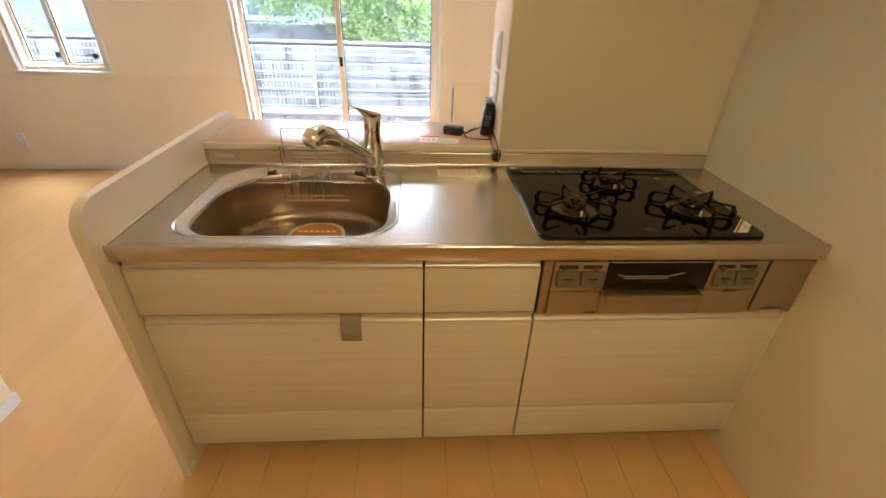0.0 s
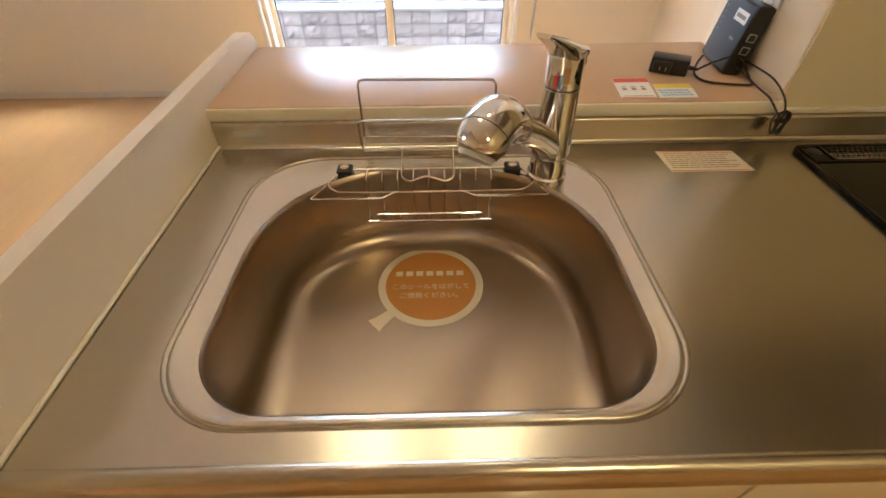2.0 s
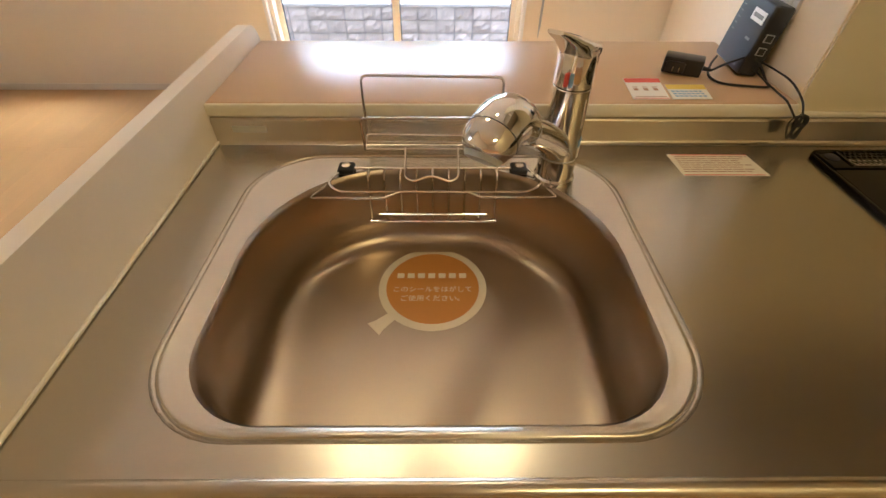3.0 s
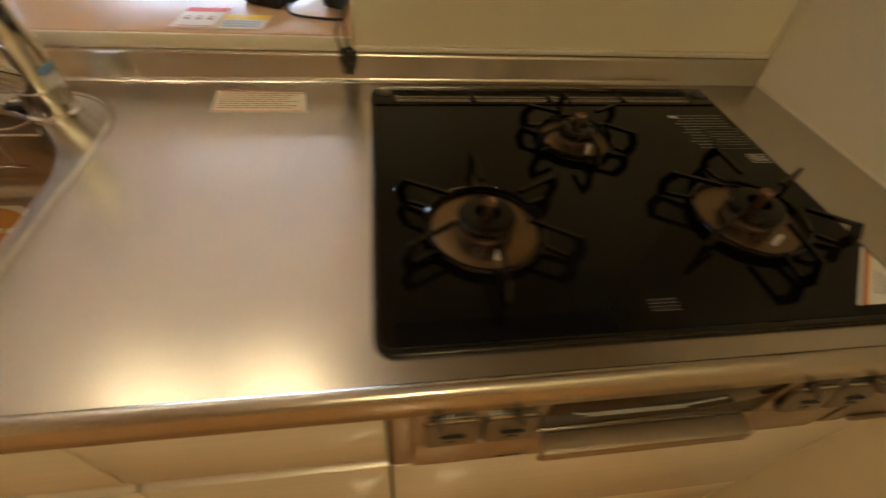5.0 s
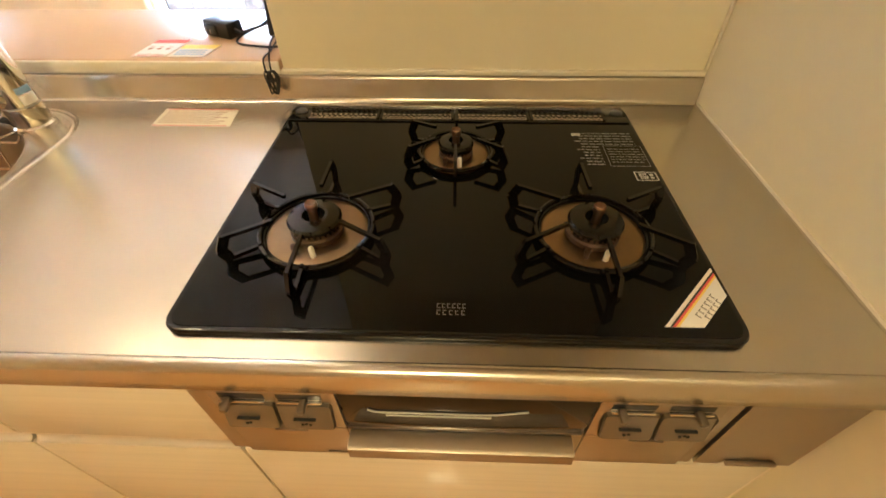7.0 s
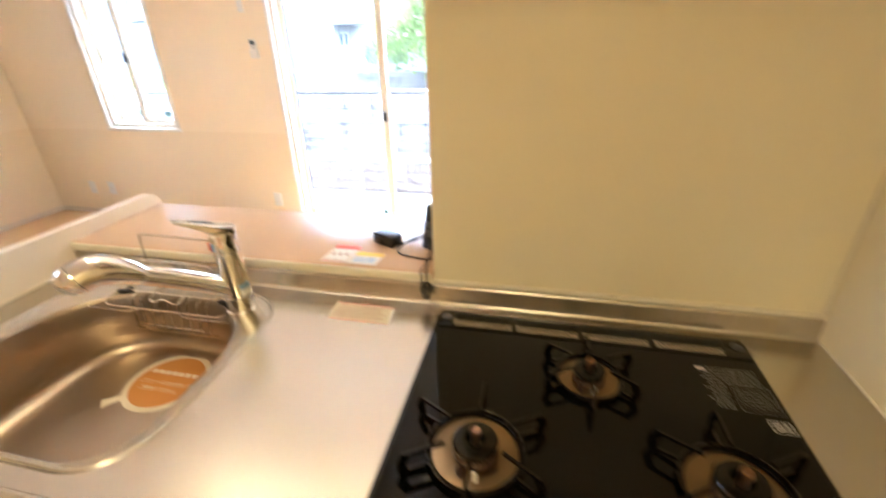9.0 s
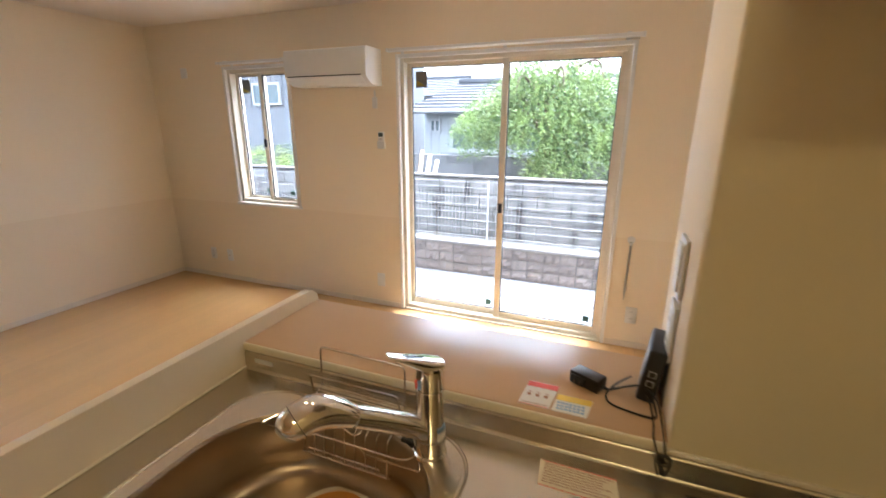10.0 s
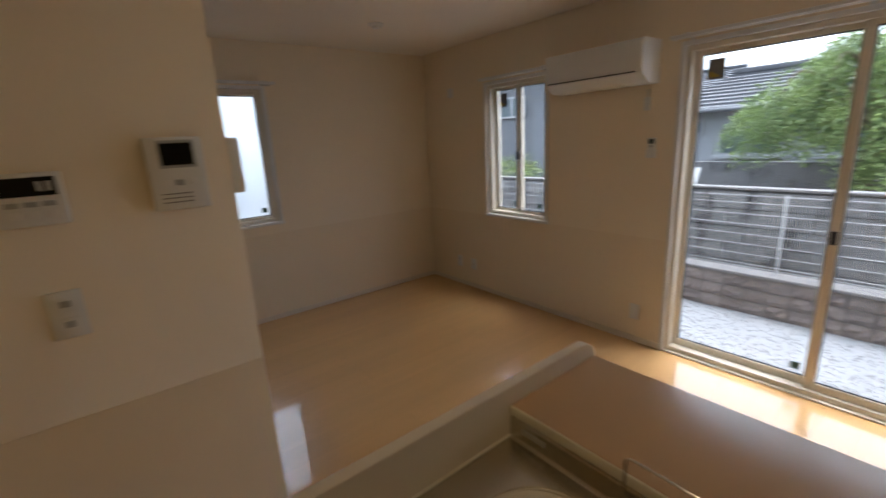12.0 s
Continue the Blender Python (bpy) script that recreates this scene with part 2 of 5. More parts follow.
def box(bm, x0, x1, y0, y1, z0, z1, r=0.0, seg=2):
    t = bmesh.new()
    bmesh.ops.create_cube(t, size=1.0, matrix=Matrix.Translation(((x0 + x1) / 2, (y0 + y1) / 2, (z0 + z1) / 2))
                          @ Matrix.Diagonal((x1 - x0, y1 - y0, z1 - z0, 1)))
    if r:
        bmesh.ops.bevel(t, geom=t.edges[:], offset=r, segments=seg, profile=0.5, affect="EDGES")
    me = bpy.data.meshes.new("tmp")
    t.to_mesh(me)
    t.free()
    bm.from_mesh(me)
    bpy.data.meshes.remove(me)
    return bm


def rings(bm, loops, close_ends=True, closed=False):
    """Skins a run of point loops of equal length."""
    vs = [[bm.verts.new(p) for p in loop] for loop in loops]
    k = len(vs[0])
    pairs = list(zip(vs, vs[1:])) + ([(vs[-1], vs[0])] if closed else [])
    for a, b in pairs:
        for i in range(k):
            bm.faces.new((a[i], a[(i + 1) % k], b[(i + 1) % k], b[i]))
    if close_ends and not closed:
        bm.faces.new(vs[0][::-1])
        bm.faces.new(vs[-1])
    return bm


def tube(bm, pts, r, seg=8, closed=False):
    """A round bar along points; r may be one radius or one for each point."""
    pts = [Vector(p) for p in pts]
    n = len(pts)
    rad = r if isinstance(r, (list, tuple)) else [r] * n
    tang = []
    for i in range(n):
        a, b = (pts[i - 1], pts[(i + 1) % n]) if closed or 0 < i < n - 1 else ((pts[0], pts[1]) if i == 0 else (pts[-2], pts[-1]))
        tang.append((b - a).normalized())
    up = Vector((0, 0, 1)) if abs(tang[0].z) < 0.9 else Vector((1, 0, 0))
    u = (up - tang[0] * up.dot(tang[0])).normalized()
    loops = []
    for i in range(n):
        u = (u - tang[i] * u.dot(tang[i])).normalized()
        v = tang[i].cross(u)
        loops.append([pts[i] + rad[i] * (math.cos(2 * math.pi * k / seg) * u + math.sin(2 * math.pi * k / seg) * v) for k in range(seg)])
    return rings(bm, loops, closed=closed)


def bent(pts, r=0.008, seg=4, closed=False):
    """The same run of points with its corners rounded."""
    pts = [Vector(p) for p in pts]
    n, out = len(pts), []
    for i, p in enumerate(pts):
        if not closed and i in (0, n - 1):
            out.append(p)
            continue
        a, b = pts[i - 1] - p, pts[(i + 1) % n] - p
        d = min(r, a.length * 0.45, b.length * 0.45)
        q0, q1 = p + a.normalized() * d, p + b.normalized() * d
        for k in range(seg + 1):
            s = k / seg
            out.append((1 - s) ** 2 * q0 + 2 * s * (1 - s) * p + s * s * q1)
    return out


def spline(pts, steps=6):
    """A smooth run through the points."""
    pts = [Vector(p) for p in pts]
    ext = [2 * pts[0] - pts[1]] + pts + [2 * pts[-1] - pts[-2]]
    out = []
    for i in range(1, len(ext) - 2):
        p0, p1, p2, p3 = ext[i - 1:i + 3]
        for k in range(steps):
            s = k / steps
            out.append(0.5 * (2 * p1 + (p2 - p0) * s + (2 * p0 - 5 * p1 + 4 * p2 - p3) * s * s + (3 * p1 - p0 - 3 * p2 + p3) * s ** 3))
    return out + [pts[-1]]


def lathe(bm, profile, x, y, z=0.0, seg=28):
    """Turns (radius, height) pairs round an upright axis."""
    loops = [[(x + r * math.cos(2 * math.pi * k / seg), y + r * math.sin(2 * math.pi * k / seg), z + h) for k in range(seg)]
             for r, h in profile]
    return rings(bm, loops)


def prism(bm, pts, axis, a, b):
    """A flat outline pushed along an axis from a to b. pts run in the other two axes, in the order x, y, z."""
    def at(p, v):
        q = list(p)
        q.insert("xyz".index(axis), v)
        return q
    return rings(bm, [[at(p, a) for p in pts], [at(p, b) for p in pts]])


def rrect(x0, x1, y0, y1, radii, seg=10, mid=8):
    """A rounded rectangle of points, anticlockwise from the front left corner; radii: front left, front right, back right, back left."""
    fl, fr, br, bl = radii
    corners = [(x0 + fl, y0 + fl, fl, 180), (x1 - fr, y0 + fr, fr, 270), (x1 - br, y1 - br, br, 0), (x0 + bl, y1 - bl, bl, 90)]
    pts = []
    for i, (cx, cy, r, a0) in enumerate(corners):
        arc = [(cx + r * math.cos(radians(a0 + 90 * k / seg)), cy + r * math.sin(radians(a0 + 90 * k / seg))) for k in range(seg + 1)]
        pts += arc
        nx, ny, nr, na = corners[(i + 1) % 4]
        nxt = (nx + nr * math.cos(radians(na)), ny + nr * math.sin(radians(na)))
        pts += [(arc[-1][0] + (nxt[0] - arc[-1][0]) * k / mid, arc[-1][1] + (nxt[1] - arc[-1][1]) * k / mid) for k in range(1, mid)]
    return pts


def words(name, text, size, m, material, parent, label="", align="CENTER"):
    """Lettering in the built-in font as a mesh, laid at the pose m (world)."""
    cu = bpy.data.curves.new(name, "FONT")
    cu.body, cu.size, cu.align_x, cu.align_y, cu.extrude = text, size, align, "CENTER", 0.0001
    tmp = bpy.data.objects.new("tmp", cu)
    scene.collection.objects.link(tmp)
    me = bpy.data.meshes.new_from_object(tmp.evaluated_get(bpy.context.evaluated_depsgraph_get()))
    bpy.data.objects.remove(tmp)
    me.name = name
    base = BASE[parent.name]
    me.transform(Matrix.Translation(-base) @ m)
    me.materials.clear()
    me.materials.append(material)
    ob = new(name, me)
    ob.parent = parent
    BASE[ob.name] = base
    if label:
        ob["label"] = label
    return ob

# ---- the rooms ----
XW, XE, YN, YS = -3.985, 1.05, 3.635, -3.2
STUB, STUB_END = -1.545, 1.13
PART_X, PART_Y0, PART_Y1 = 0.262, 1.448, 1.745

part_floor = B()
box(part_floor, XW - 0.15, XE + 0.15, YS - 0.15, YN + 0.02, -0.12, -0.004)
floor = structure("floor", part_floor, SUBFLOOR, "honey-coloured wooden plank floor with a satin sheen", "floor")
structure("ceiling", box(B(), XW - 0.15, XE + 0.15, YS - 0.15, YN + 0.15, CEIL, CEIL + 0.12), CEILING,
          "pale cream papered ceiling", "ceiling")

DOOR = (-1.43, 0.165, 0.0, 1.965)
WIN = (-3.095, -2.385, 0.790, 1.950)
WWIN = (1.215, 2.02, 0.87, 1.985)


def wall_with_holes(bm, u0, u1, z0, z1, d0, d1, holes, along):
    """A wall of thickness d0 to d1 with openings (u0, u1, z0, z1), along x or y."""
    us = sorted({u0, u1, *[v for h in holes for v in h[:2]]})
    zs = sorted({z0, z1, *[v for h in holes for v in h[2:]]})
    cells = {(i, j) for i in range(len(us) - 1) for j in range(len(zs) - 1)
             if not any(h[0] < (us[i] + us[i + 1]) / 2 < h[1] and h[2] < (zs[j] + zs[j + 1]) / 2 < h[3] for h in holes)}
    verts = {}

    def v(i, j, d):
        if (i, j, d) not in verts:
            verts[i, j, d] = bm.verts.new((us[i], d, zs[j]) if along == "x" else (d, us[i], zs[j]))
        return verts[i, j, d]
    for i, j in cells:
        for d in (d0, d1):
            bm.faces.new([v(i, j, d), v(i + 1, j, d), v(i + 1, j + 1, d), v(i, j + 1, d)])
        for di, dj, a, b in ((-1, 0, (0, 0), (0, 1)), (1, 0, (1, 0), (1, 1)), (0, -1, (0, 0), (1, 0)), (0, 1, (0, 1), (1, 1))):
            if (i + di, j + dj) not in cells:
                p, q = (i + a[0], j + a[1]), (i + b[0], j + b[1])
                bm.faces.new([v(*p, d0), v(*q, d0), v(*q, d1), v(*p, d1)])
    return bm


wall_n = wall_with_holes(B(), XW - 0.15, XE + 0.15, 0, CEIL, YN, YN + 0.15, [DOOR, WIN], "x")
structure("wall_north", wall_n, WALLPAPER, "cream textured wallpaper wall with a window and a sliding glass door", "wall")
wall_w = wall_with_holes(B(), YS - 0.15, YN, 0, CEIL, XW - 0.15, XW, [WWIN], "y")
structure("wall_west", wall_w, WALLPAPER, "cream textured wallpaper wall with a frosted window", "wall")
structure("wall_east", box(B(), XE, XE + 0.15, YS - 0.15, YN, 0, CEIL), WALLPAPER, "cream wallpaper wall closing the room", "wall")
structure("wall_south", box(B(), XW, XE, YS - 0.15, YS, 0, CEIL), WALLPAPER, "plain cream wall behind the kitchen", "wall")
structure("wall_stub", box(B(), STUB - 0.12, STUB, YS, STUB_END, 0, CEIL, 0.004), WALLPAPER,
          "short cream wallpaper wall carrying the intercom", "wall")
structure("wall_partition", box(B(), PART_X, XE - 0.001, PART_Y0, PART_Y1, 0, CEIL, 0.004), WALLPAPER,
          "cream wallpaper partition between stove and living room", "wall")
structure("wall_under_ledge", box(B(), -0.764, PART_X - 0.001, 1.462, 1.69, 0, 0.898), WALLPAPER,
          "low cream wall under the breakfast ledge", "wall")
structure("kitchen_panel_back", box(B(), PART_X + 0.004, XE - 0.005, PART_Y0 - 0.004, PART_Y0 - 0.0005, 0.9, CEIL - 0.002), KPANEL,
          "glossy cream splash panel behind the stove", "wall panel")
structure("kitchen_panel_side", box(B(), XE - 0.004, XE - 0.0005, -0.95, PART_Y0 - 0.0045, 0.003, CEIL - 0.002), KPANEL,
          "glossy cream splash panel beside the stove", "wall panel")
structure("corner_trim", box(B(), XE - 0.010, XE - 0.0042, PART_Y0 - 0.010, PART_Y0 - 0.0042, 0.903, CEIL - 0.003, 0.002), SEALANT,
          "cream corner bead between the splash panels", "trim")

# the smoother paper below the rail line
dn = B()
for a, b in ((XW + 0.003, DOOR[0] - 0.002), (DOOR[1] + 0.002, XE - 0.003)):
    box(dn, a, b, YN - 0.0015, YN - 0.0001, 0.045, 0.775)
structure("dado_north", dn, DADO, "smoother cream wallpaper on the lower wall", "wallpaper")
structure("dado_west", box(B(), XW + 0.0001, XW + 0.0015, YS + 0.002, YN - 0.003, 0.045, 0.775), DADO,
          "smoother cream wallpaper on the lower wall", "wallpaper")
structure("dado_stub", box(B(), STUB + 0.0001, STUB + 0.0015, YS + 0.002, STUB_END - 0.001, 0.045, 0.85), DADO,
          "smoother cream wallpaper on the lower wall", "wallpaper")
bb = B()
for a, b in ((XW + 0.008, DOOR[0] - 0.002), (DOOR[1] + 0.002, XE - 0.008)):
    box(bb, a, b, YN - 0.007, YN - 0.0017, 0.001, 0.044, 0.001)
box(bb, XW + 0.0017, XW + 0.007, YS + 0.002, YN - 0.008, 0.001, 0.044, 0.001)
structure("baseboard", bb, FIN, "slim cream baseboard along the living room", "baseboard")
structure("baseboard_stub", box(B(), STUB + 0.0017, STUB + 0.008, YS + 0.002, STUB_END + 0.007, 0.001, 0.05, 0.0015), WHITE,
          "white baseboard on the short wall", "baseboard")
structure("baseboard_stub_end", box(B(), STUB - 0.127, STUB + 0.0015, STUB_END + 0.0005, STUB_END + 0.007, 0.001, 0.05, 0.0015), WHITE,
          "white baseboard on the wall's end", "baseboard")


# ---- windows ----
def sliding_window(name, u0, u1, z0, z1, m, pane, label, sill, stile=0.05, handles=True):
    """A two-sash sliding window in an opening; u along the wall, depth outward from the room face; m lays it in the wall."""
    w = thing(name, m @ Vector(((u0 + u1) / 2, 0.0, z0)), label, "window", kind="structure")

    def put(nm, bm, material, parent=w, lab="", shadow=True):
        bmesh.ops.transform(bm, matrix=m, verts=bm.verts)
        return part(nm, bm, material, parent, lab, shadow=shadow)
    c = 0.024
    put("casing", box(B(), u0 + 0.0005, u0 + c, -0.012, 0.085, z0 + 0.001, z1 - 0.0005, 0.002), WHITE)
    put("casing", box(B(), u1 - c, u1 - 0.0005, -0.012, 0.085, z0 + 0.001, z1 - 0.0005, 0.002), WHITE)
    put("casing", box(B(), u0 + c, u1 - c, -0.012, 0.085, z1 - c, z1 - 0.0005, 0.002), WHITE)
    if sill:
        put("window_sill", box(B(), u0 - 0.008, u1 + 0.008, -0.02, 0.085, z0 - 0.018, z0 + 0.006, 0.003), WHITE)
        zb = z0 + 0.006
    else:
        put("threshold", box(B(), u0 + c, u1 - c, -0.004, 0.085, z0 + 0.002, z0 + 0.012, 0.002), SASH)
        zb = z0 + 0.012
    a0, a1, t1, f = u0 + c + 0.001, u1 - c - 0.001, z1 - c - 0.001, 0.028
    fr = put("window_frame", box(B(), a0, a0 + f, 0.016, 0.148, zb, t1, 0.002), SASH)
    for bx in ((a1 - f, a1, zb, t1), (a0 + f, a1 - f, t1 - f, t1), (a0 + f, a1 - f, zb, zb + 0.03)):
        put("frame_bar", box(B(), bx[0], bx[1], 0.017, 0.147, bx[2], bx[3], 0.002), SASH, fr)
    mid = (a0 + a1) / 2
    b0, b1, bz, bt = a0 + f * 0.55, a1 - f * 0.55, zb + 0.02, t1 - f * 0.6
    for k, (p0, p1, d) in enumerate(((b0, mid + stile * 0.4, 0.077), (mid - stile * 0.5, b1, 0.040))):
        s = put("sash", box(B(), p0, p0 + stile, d, d + 0.03, bz, bt, 0.003), SASH)
        put("stile", box(B(), p1 - stile, p1, d, d + 0.03, bz, bt, 0.003), SASH, s)
        put("rail", box(B(), p0 + stile, p1 - stile, d + 0.001, d + 0.029, bt - stile * 0.85, bt, 0.003), SASH, s)
        low = stile * (1.25 if not sill else 0.9)
        put("rail", box(B(), p0 + stile, p1 - stile, d + 0.001, d + 0.029, bz, bz + low, 0.003), SASH, s)
        g = B()
        for q in ((p0 + stile - 0.001, p0 + stile + 0.006, bz + low, bt - stile * 0.85), (p1 - stile - 0.006, p1 - stile + 0.001, bz + low, bt - stile * 0.85),
                  (p0 + stile, p1 - stile, bz + low - 0.001, bz + low + 0.006), (p0 + stile, p1 - stile, bt - stile * 0.85 - 0.006, bt - stile * 0.85 + 0.001)):
            box(g, q[0], q[1], d + 0.009, d + 0.021, q[2], q[3])
        put("gasket", g, GASKET, s)
        put("pane", box(B(), p0 + stile - 0.002, p1 - stile + 0.002, d + 0.013, d + 0.018, bz + low - 0.002, bt - stile * 0.85 + 0.002),
            pane, s, shadow=False)
        # small squares stuck to the glass
        q = 0.042
        gx = p1 - stile - 0.03 - q
        put("sticker", box(B(), gx, gx + q, d + 0.0115, d + 0.0128, bz + low + 0.03, bz + low + 0.03 + q), GREENP, s, "small dark green sticker")
        if k == 0:
            sx, sz = p0 + stile + 0.03, bt - stile * 0.85 - 0.03
            st = put("sticker", box(B(), sx, sx + 0.090, d + 0.0115, d + 0.0128, sz - 0.11, sz), GREYINK, s, "grey sticker with a yellow triangle")
            put("triangle", prism(B(), [(sx + 0.008, sz - 0.098), (sx + 0.075, sz - 0.098), (sx + 0.008, sz - 0.060)], "y", d + 0.0105, d + 0.0114), OCHRE, s)
    if handles:
        lz = z0 + (z1 - z0) * 0.46
        put("latch", box(B(), mid - 0.012, mid + 0.014, 0.022, 0.0395, lz - 0.035, lz + 0.035, 0.004), BLACKP)
    return w


M_N = Matrix.Translation((0, YN, 0))
M_W = Matrix(((0, -1, 0, XW), (1, 0, 0, 0), (0, 0, 1, 0), (0, 0, 0, 1)))
sliding_window("door_1", *DOOR, M_N, GLASS, "cream-framed sliding glass garden door, closed", False, 0.044)
sliding_window("window_1", *WIN, M_N, GLASS, "small cream-framed clear sliding window, closed", True, 0.036)
sliding_window("window_2", *WWIN, M_W, FROST, "cream-framed frosted sliding window, closed", True, 0.036, False)


def curtain_rail(u0, u1, z, m, label):
    o = m @ Vector(((u0 + u1) / 2, -0.05, z))
    r = thing("curtain_rail", o, label, "curtain rail", "curtain rails")
    for k, d in enumerate((-0.045, -0.085)):
        b = box(B(), u0, u1, d - 0.008, d + 0.008, z - 0.008, z + 0.010, 0.003)
        bmesh.ops.transform(b, matrix=m, verts=b.verts)
        rail = part("rail", b, WHITE, r)
        for e in (u0, u1):
            c = box(B(), e - 0.007, e + 0.007, d - 0.011, d + 0.011, z - 0.011, z + 0.012, 0.004)
            bmesh.ops.transform(c, matrix=m, verts=c.verts)
            part("end_cap", c, PLASTIC, rail)
    n = 3 if u1 - u0 > 1 else 2
    for k in range(n):
        u = u0 + 0.08 + (u1 - u0 - 0.16) * k / (n - 1)
        b = box(B(), u - 0.012, u + 0.012, -0.09, -0.0002, z + 0.010, z + 0.016, 0.001)
        box(b, u - 0.012, u + 0.012, -0.006, -0.0002, z - 0.02, z + 0.022, 0.001)
        bmesh.ops.transform(b, matrix=m, verts=b.verts)
        part("bracket", b, PLASTIC, r)
    g = B()
    for k in range(7):
        box(g, u1 - 0.03 - 0.011 * k, u1 - 0.024 - 0.011 * k, -0.049, -0.041, z - 0.020, z - 0.0085, 0.001)
    bmesh.ops.transform(g, matrix=m, verts=g.verts)
    part("runners", g, GREYP, r)
    return r


curtain_rail(-1.455, 0.190, 1.982, M_N, "white double curtain rail above the garden door")
curtain_rail(-3.06, -2.30, 1.966, M_N, "white double curtain rail above the small window")
curtain_rail(1.155, 2.075, 2.0, M_W, "white double curtain rail above the frosted window")

# ---- kitchen run ----
ZC, CY0, CY1 = 0.85, 0.847, 1.43
CX0, CX1 = -0.764, XE - 0.006
SINK_O = (-0.669, -0.078, 0.892, 1.392)
SINK_I = (-0.630, -0.113, 0.913, 1.354)


def inset(rc, radii, d):
    return rrect(rc[0] + d, rc[1] - d, rc[2] + d, rc[3] - d, [max(0.012, r - d) for r in radii])


RO, RI, RB = (0.110, 0.110, 0.118, 0.118), (0.095, 0.095, 0.21, 0.21), (0.085, 0.085, 0.20, 0.20)
SINK_B = (-0.632, -0.114, 0.919, 1.376)
counter = thing("worktop", ((CX0 + CX1) / 2, (CY0 + CY1) / 2, 0.80), "brushed stainless steel worktop with a formed backsplash", "worktop")
hole = inset(SINK_O, RO, 0.0)
cx, cy = (SINK_O[0] + SINK_O[1]) / 2, (SINK_O[2] + SINK_O[3]) / 2
SHEET = (CX0, 0.03, CY0 + 0.012, CY1)


def to_edge(p, rc):
    """The place where the way from the sink's middle through p meets a rectangle."""
    dx, dy = p[0] - cx, p[1] - cy
    k = min(((rc[1] - cx) / dx if dx > 0 else (rc[0] - cx) / dx) if abs(dx) > 1e-9 else 1e9,
            ((rc[3] - cy) / dy if dy > 0 else (rc[2] - cy) / dy) if abs(dy) > 1e-9 else 1e9)
    return (cx + dx * k, cy + dy * k)


top = B()
hv = [top.verts.new((*p, ZC)) for p in hole]
ev = [top.verts.new((*to_edge(p, SHEET), ZC)) for p in hole]
k = len(hv)
for i in range(k):
    top.faces.new((hv[i], hv[(i + 1) % k], ev[(i + 1) % k], ev[i]))
for sx in (SHEET[0], SHEET[1]):
    for sy in (SHEET[2], SHEET[3]):
        q = min(range(k), key=lambda i: (ev[i].co.x - sx) ** 2 + (ev[i].co.y - sy) ** 2)
        corner = top.verts.new((sx, sy, ZC))
        near = sorted((q - 1, q, q + 1), key=lambda i: (ev[i % k].co.x - sx) ** 2 + (ev[i % k].co.y - sy) ** 2)
        a, b = ev[near[0] % k], ev[near[1] % k]
        if (abs(a.co.x - sx) < 1e-6) != (abs(b.co.x - sx) < 1e-6):
            top.faces.new((a, b, corner))
top.faces.new([top.verts.new(p) for p in ((0.03, SHEET[2], ZC), (CX1, SHEET[2], ZC), (CX1, CY1, ZC), (0.03, CY1, ZC))])
part("top", top, STEEL, counter)
# rolled front edge with a shallow drip ridge
prof = [(CY0 + 0.016, ZC), (CY0 + 0.015, ZC + 0.0022), (CY0 + 0.010, ZC + 0.003), (CY0 + 0.004, ZC + 0.001), (CY0 + 0.0008, ZC - 0.004),
        (CY0, ZC - 0.009), (CY0, ZC - 0.038), (CY0 + 0.003, ZC - 0.042), (CY0 + 0.016, ZC - 0.042), (CY0 + 0.016, ZC - 0.010)]
part("front_edge", prism(B(), prof, "x", CX0, CX1), STEEL, counter, angle=60)
prof = [(CY1 + 0.012, ZC - 0.01), (CY1 - 0.006, ZC), (CY1 - 0.002, ZC + 0.002), (CY1 + 0.001, ZC + 0.007), (CY1 + 0.002, ZC + 0.042), (CY1 + 0.004, ZC + 0.047),
        (CY1 + 0.008, ZC + 0.049), (CY1 + 0.016, ZC + 0.049), (CY1 + 0.016, ZC - 0.01)]
part("backsplash", prism(B(), prof, "x", CX0, CX1), STEEL, counter, angle=60)
part("rating_plate", box(B(), CX0 + 0.035, CX0 + 0.095, CY1 + 0.0005, CY1 + 0.0018, ZC + 0.022, ZC + 0.034), PALEINK, counter, "small pale rating plate")
part("wall_sealant", box(B(), CX1, XE - 0.0042, CY0, CY1 + 0.012, ZC - 0.03, ZC + 0.004, 0.002), SEALANT, counter, "cream sealant bead")
part("wall_sealant", box(B(), CX0 - 0.0008, CX0 + 0.005, CY0 + 0.002, CY1 + 0.002, ZC + 0.0005, ZC + 0.005, 0.002), SEALANT, counter, "cream sealant bead")

sink = thing("sink", (cx, cy, 0.655), "large rounded stainless steel sink bowl, empty", "sink")
loops = []
for d, z in ((0.0, 0.0), (0.0012, -0.0035), (0.0042, -0.0042), (0.0062, -0.0010), (0.0085, 0.0004), (0.0120, -0.0006), (0.0160, -0.0022)):
    loops.append([(*p, ZC + z) for p in inset(SINK_O, RO, d)])
for d, z in ((-0.008, -0.0035), (-0.003, -0.0045), (0.0, -0.008), (0.002, -0.015), (0.004, -0.06), (0.004, -0.10)):
    loops.append([(*p, ZC + z) for p in inset(SINK_I, RI, d)])
for d, z in ((-0.001, -0.15), (0.002, -0.166), (0.008, -0.177), (0.018, -0.1845), (0.032, -0.1885), (0.05, -0.190), (0.10, -0.190), (0.16, -0.190)):
    loops.append([(*p, ZC + z) for p in inset(SINK_B, RB, d)])
part("rim", rings(B(), loops[:9], close_ends=False), STEEL, sink, "raised steel rim", angle=60)
loops = loops[8:]
sk = B()
